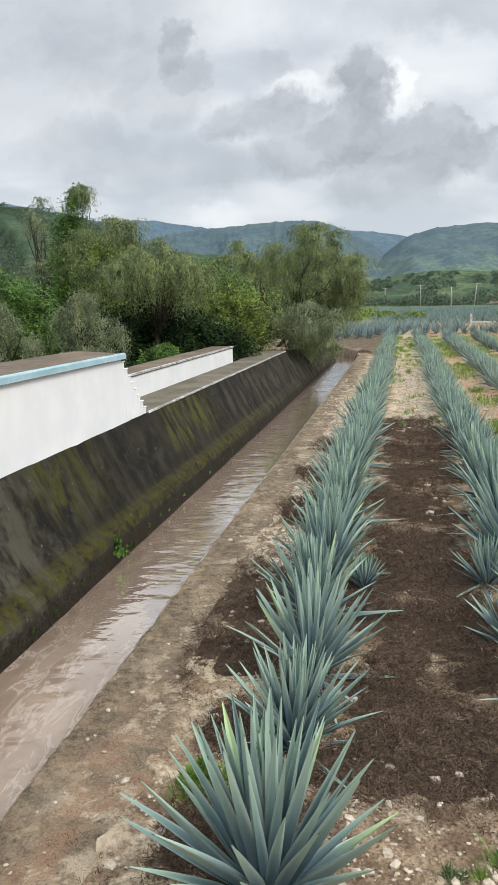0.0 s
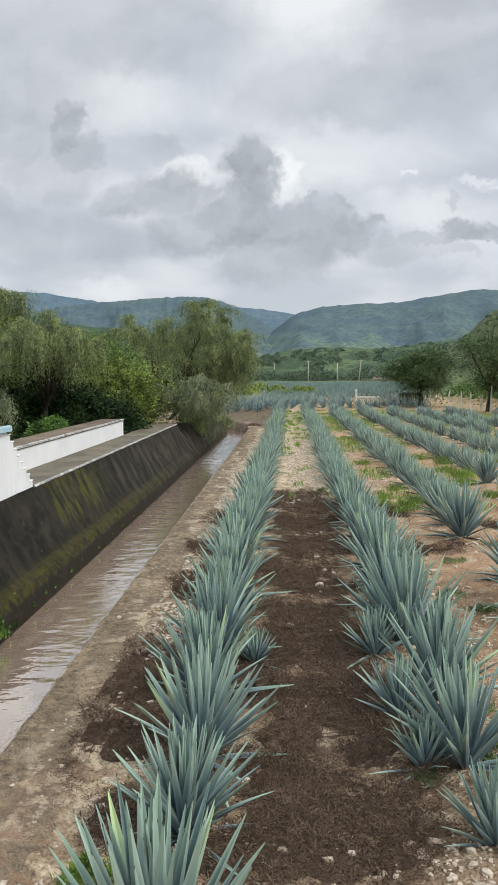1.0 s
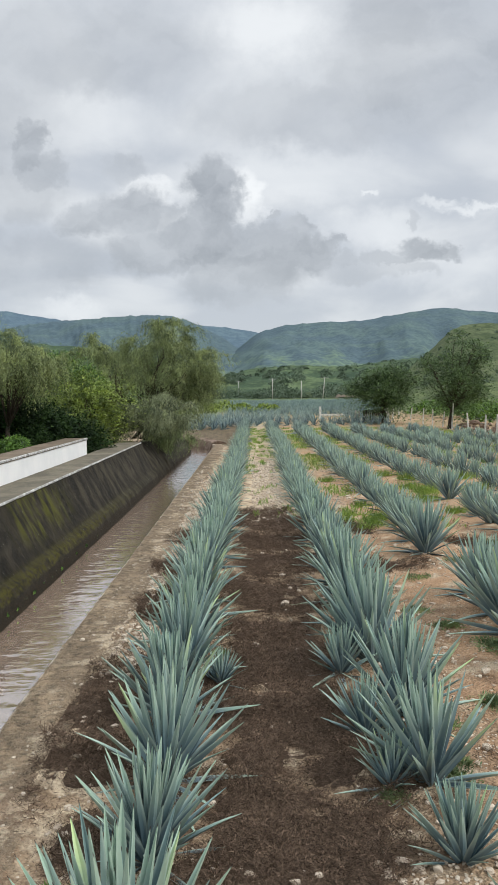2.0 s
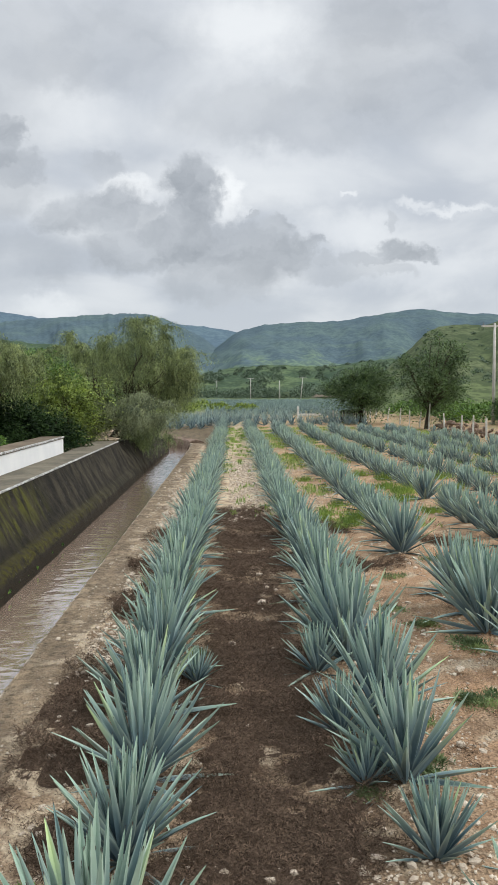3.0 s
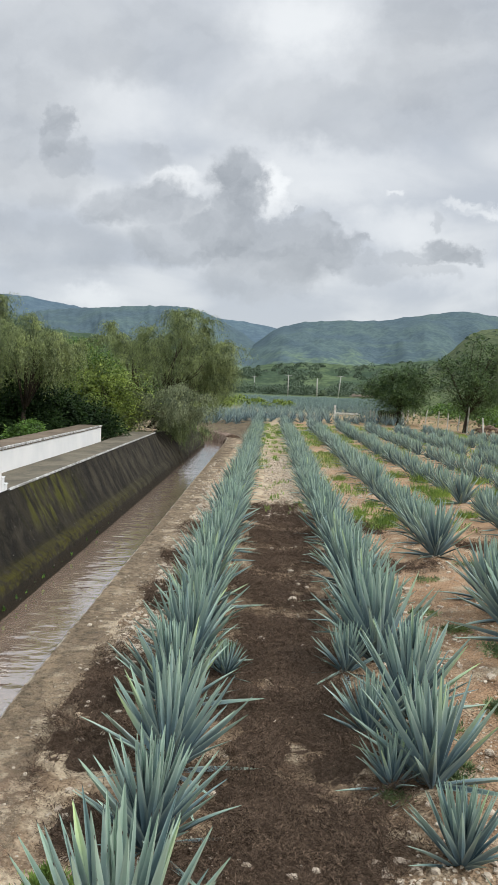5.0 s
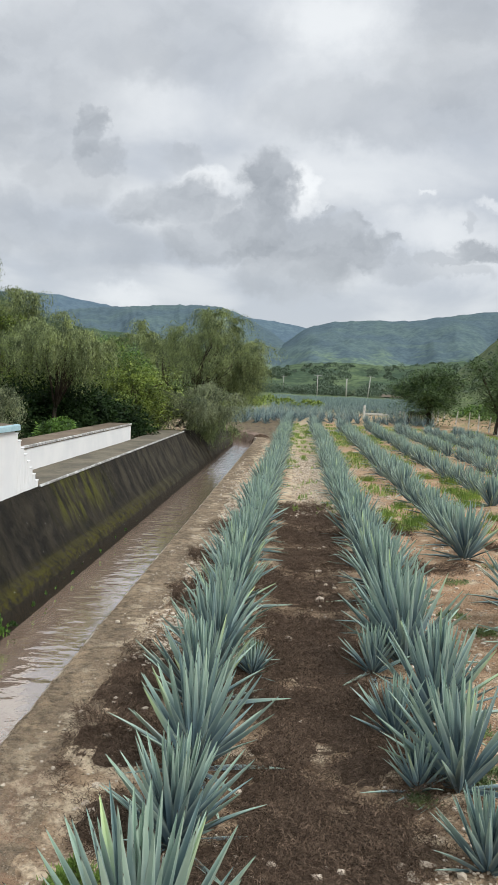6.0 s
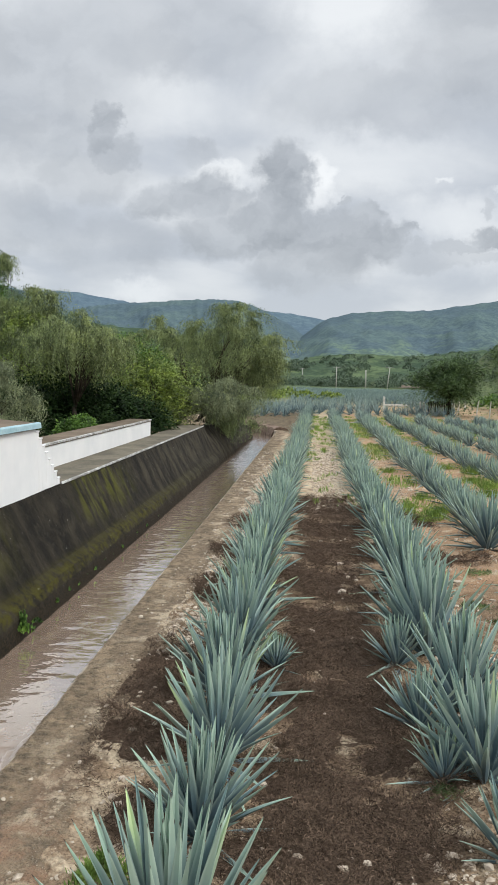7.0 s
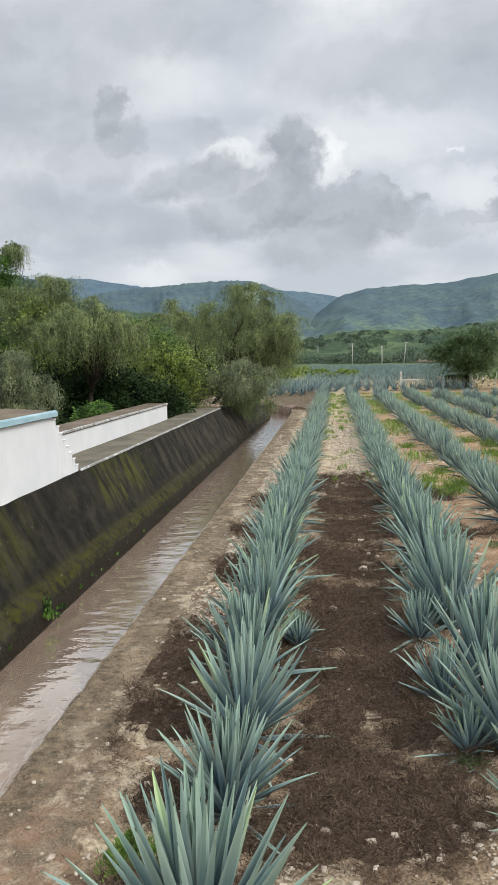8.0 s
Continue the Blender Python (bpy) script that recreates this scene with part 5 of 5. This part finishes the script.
# ---- dead weeds between the rows ----
def weed_cover(X, Y):
    """How much dry weed lies at a place, about 0..1."""
    ragged = fractal(X * 1.6, Y * 1.1, 60, 4) - 0.5
    lane = np.clip((1.45 - np.abs(X - 0.30) * 1.38), -1, 0.85)
    lane = lane + np.clip((24.5 - Y) * 0.5, -1.5, 0) + 0.9 * (fractal(X * 0.35, Y * 0.55, 66, 2) - 0.46)
    bare = 0
    for cy, cw in ((13.4, 0.35), (16.2, 0.5), (19.0, 0.35), (21.6, 0.35)):
        bare = bare + np.exp(-((Y - cy + 0.25 * (X - 0.4)) / cw) ** 2)
    lane = lane - 1.25 * bare - np.clip((6.15 + 0.25 * (X - 0.6) - Y) * 2.4, 0, 3)
    west = -1.0 + 0 * X
    for cx, cy, a, b in ((-1.72, 9.7, 0.55, 0.95), (-1.62, 8.1, 0.5, 0.75), (-1.65, 14.0, 0.42, 0.8), (-1.75, 17.2, 0.45, 0.7), (-1.55, 6.6, 0.35, 0.5), (-1.7, 20.5, 0.4, 0.7), (-1.15, 5.0, 0.35, 0.5)):
        west = np.maximum(west, 1.25 - np.sqrt(((X - cx) / a) ** 2 + ((Y - cy) / b) ** 2))
    east = -1.0 + 0 * X
    for cx, cy, a, b in ((2.9, 17.3, 0.6, 0.6), (2.7, 22.0, 0.6, 0.7), (5.3, 20.0, 0.7, 0.8)):
        east = np.maximum(east, 0.9 - np.sqrt(((X - cx) / a) ** 2 + ((Y - cy) / b) ** 2))
    return np.maximum(np.maximum(lane, west), east) + 2.2 * ragged


def litter_height(X, Y):
    c = weed_cover(X, Y)
    return np.where(X < -1.65, np.maximum(ground_height(X, Y), ledge_height(X, Y)), ground_height(X, Y)) + np.clip(c * 0.07 - 0.022, -0.09, 0.018) + 0.045 * (fractal(X * 9, Y * 9, 70, 3) - 0.5)


V, F = sheet(np.arange(-2.3, 6.0, 0.06), np.arange(4.0, 26.5, 0.06), litter_height)
keep = weed_cover(V[F].mean(1)[:, 0], V[F].mean(1)[:, 1]) > -0.25
thing("weed_litter", mesh_of("weed_litter", V, F[keep], LITTER, True), "dark brown mat of dry weed litter between agave rows", "dead weeds", kind="stuff")
N = 21000
X, Y = fr.uniform(-2.3, 6.0, N * 5), 4.0 + 22 * fr.random(N * 5) ** 1.6
ok = (weed_cover(X, Y) > fr.uniform(-0.8, 0.3, len(X)))
X, Y = X[ok][:N], Y[ok][:N]
per = 16
base = np.stack([X, Y, litter_height(X, Y) - 0.01], 1)
roots = np.repeat(base, per, 0) + fr.normal(0, 0.035, (len(X) * per, 3)) * (1, 1, 0)
lean_ = fr.normal(0, 0.75, (len(roots), 3)) * (1, 1, 0) + np.array([0, 0, 0.55]) * fr.uniform(0.1, 1.4, (len(roots), 1))
# low mounds with hollows between them
mound = np.repeat(np.clip(3.2 * (fractal(X * 2.0, Y * 1.7, 77, 3) - 0.36), 0.1, 1.6), per)
roots[:, 2] += fr.uniform(0, 0.15, len(roots)) * mound
V, F = blades(roots, lean_, fr.uniform(0.035, 0.12, len(roots)) * (0.6 + 0.5 * mound), fr.uniform(0.003, 0.0072, len(roots)), fr, -0.15)
thing("dead_weeds", mesh_of("dead_weeds", V, F, DEAD), "dry brown dead weeds between the agave rows", "dead weeds", kind="stuff")


# ---- green weeds ----
def weed(x, y, size, count, label, mat=WEED, tall=0.5, name="weed", z=None, wide=1.0):
    count = int(count * 1.8)
    lobes_ = fr.normal(0, 0.33 * size, (max(3, int(size * 12)), 2))
    own = lobes_[fr.integers(0, len(lobes_), count)]
    a = fr.uniform(0, 2 * math.pi, count)
    d = np.abs(fr.normal(0, 0.26, count)) * size
    C = np.stack([own[:, 0] + np.cos(a) * d, own[:, 1] * 0.8 + np.sin(a) * d, fr.uniform(0, tall * 0.45, count) * size * np.exp(-3 * d / size)], 1)
    way_ = np.stack([np.cos(a), np.sin(a), fr.uniform(0.1, 1.6, count) * tall * 2], 1) + fr.normal(0, 0.5, (count, 3))
    V, F = blades(C, way_, fr.uniform(0.035, 0.085, count), fr.uniform(0.010, 0.022, count) * wide, fr, 0.05)
    return thing(name, mesh_of(name, V, F, mat), label, "weed", "green weeds", "stuff", at=pose(x, y, float(ground_height(np.array(x), np.array(y))) if z is None else z))


for x, y, s, k in ((3.05, 22.3, 0.75, 900), (2.75, 23.6, 0.6, 600), (3.1, 9.6, 0.52, 640), (3.6, 8.6, 0.52, 640), (3.55, 11.6, 0.50, 600), (3.2, 12.9, 0.35, 300), (2.1, 8.9, 0.30, 260), (1.95, 7.6, 0.28, 240), (2.8, 13.8, 0.30, 240), (2.45, 12.3, 0.2, 120),
                   (0.75, 5.05, 0.16, 140), (0.35, 4.9, 0.10, 60), (1.25, 7.2, 0.22, 180), (-0.55, 11.3, 0.2, 160), (3.3, 16.2, 0.35, 200), (5.4, 24.0, 0.6, 380), (4.6, 17.5, 0.5, 380), (5.9, 19.6, 0.55, 380)):
    weed(x, y, s, k, "green weed growing on bare soil between rows", GRASS if y > 20 else WEED)
weed(-1.46, 5.55, 0.36, 1500, "bright green weed beside the first agave", GRASS, 1.3)
for x, y, z, s, k in ((-4.60, 12.05, -0.30, 0.22, 260), (-4.66, 8.9, -0.35, 0.12, 60), (-4.64, 9.6, -0.36, 0.09, 40), (-4.66, 10.6, -0.3, 0.06, 24), (-4.66, 14.5, -0.3, 0.08, 30), (-4.66, 17.0, -0.3, 0.09, 36), (-4.66, 15.7, -0.3, 0.06, 20), (-4.66, 20.2, -0.3, 0.08, 30), (-4.66, 12.6, -0.34, 0.11, 50), (-4.66, 13.1, -0.36, 0.07, 26), (-4.66, 13.8, -0.33, 0.09, 34), (-4.66, 15.1, -0.35, 0.06, 22), (-4.66, 16.3, -0.33, 0.10, 40), (-4.66, 17.8, -0.34, 0.07, 26), (-4.66, 18.6, -0.34, 0.10, 40), (-4.66, 21.4, -0.34, 0.09, 36), (-4.66, 23.0, -0.34, 0.10, 36)):
    ob = weed(x, y, s, k, "small green plant rooted in the channel wall", name="wall_plant", z=z, tall=3.4 if s > 0.2 else 1.2, wide=2.2, mat=GREEN)
def grass_tuft(x, y, size, count):
    """A clump of long arching grass blades."""
    a = fr.uniform(0, 2 * math.pi, count)
    d = np.abs(fr.normal(0, 0.42, count)) * size
    C = np.stack([np.cos(a) * d * 1.3, np.sin(a) * d, 0 * d - 0.02], 1)
    way_ = np.stack([np.cos(a) * 0.45, np.sin(a) * 0.45, 0 * a + 1], 1) + fr.normal(0, 0.28, (count, 3))
    V, F = blades(C, way_, size * fr.uniform(0.35, 0.95, count), fr.uniform(0.010, 0.022, count), fr, 0.05)
    return thing("grass_tuft", mesh_of("grass_tuft", V, F, GRASS), "tuft of long bright green grass among the agaves", "grass", "grass tufts", "stuff", at=pose(x, y, float(ground_height(np.array(x), np.array(y)))))


for x, y, s, k in ((0.78, 5.12, 0.17, 240), (0.55, 4.95, 0.10, 90), (3.4, 22.9, 0.34, 420), (3.8, 23.4, 0.38, 420), (2.9, 24.6, 0.3, 300), (3.5, 26.2, 0.36, 320), (5.9, 27.5, 0.5, 420), (6.3, 29.2, 0.55, 460), (6.0, 31.0, 0.5, 420), (6.5, 33.6, 0.55, 420), (5.8, 36.0, 0.5, 360), (4.9, 30.0, 0.4, 260),
                   (6.2, 24.6, 0.42, 320), (7.3, 26.0, 0.4, 280), (8.6, 30.5, 0.5, 320), (8.9, 34.0, 0.55, 360), (9.6, 38.0, 0.55, 320), (7.4, 40.5, 0.5, 300), (10.9, 36.0, 0.5, 300), (12.2, 41.0, 0.55, 300), (5.2, 42.0, 0.5, 260), (3.1, 34.0, 0.4, 240), (8.1, 45.5, 0.55, 260), (11.0, 47.0, 0.55, 260)):
    grass_tuft(x, y, s, k)
# thin grass farther between the rows
N = 90000
X, Y = fr.uniform(1.8, 18.5, N), fr.uniform(22, 84, N)
ok = fractal(X * 0.6, Y * 0.30, 81, 4) + 0.06 * (X > 3) + fr.normal(0, 0.05, len(X)) > 0.60
X, Y = X[ok], Y[ok]
# tufts in the stony lane between the first two rows
LX, LY = fr.uniform(-0.5, 1.2, 26000), fr.uniform(24, 84, 26000)
ok = fractal(LX * 2.6, LY * 1.1, 85, 4) + np.clip((LY - 30) * 0.005, 0, 0.12) + fr.normal(0, 0.07, len(LX)) > 0.77
X, Y = np.concatenate([X, LX[ok]]), np.concatenate([Y, LY[ok]])
C = np.stack([X, Y, 0.0 * X - 0.02], 1)
V, F = blades(C, fr.normal(0, 0.4, (len(C), 3)) + np.array([0, 0, 1.0]), fr.uniform(0.08, 0.26, len(C)), fr.uniform(0.02, 0.045, len(C)), fr)
thing("field_grass", mesh_of("field_grass", V, F, GRASS), "sparse green grass between the farther rows", "grass", kind="stuff")

twig = tube([(-3.0, 10.0, -0.5), (-3.02, 9.98, -0.30), (-3.12, 9.95, -0.22), (-3.16, 9.93, -0.30)], [0.008, 0.007, 0.006, 0.004], 5)
thing("twig", mesh_of("twig", *join([twig, tube([(-3.02, 9.98, -0.30), (-2.97, 10.0, -0.2), (-2.9, 10.0, -0.22)], [0.006, 0.005, 0.003], 5)]), BARK), "thin bare twig sticking out of the water", "twig")
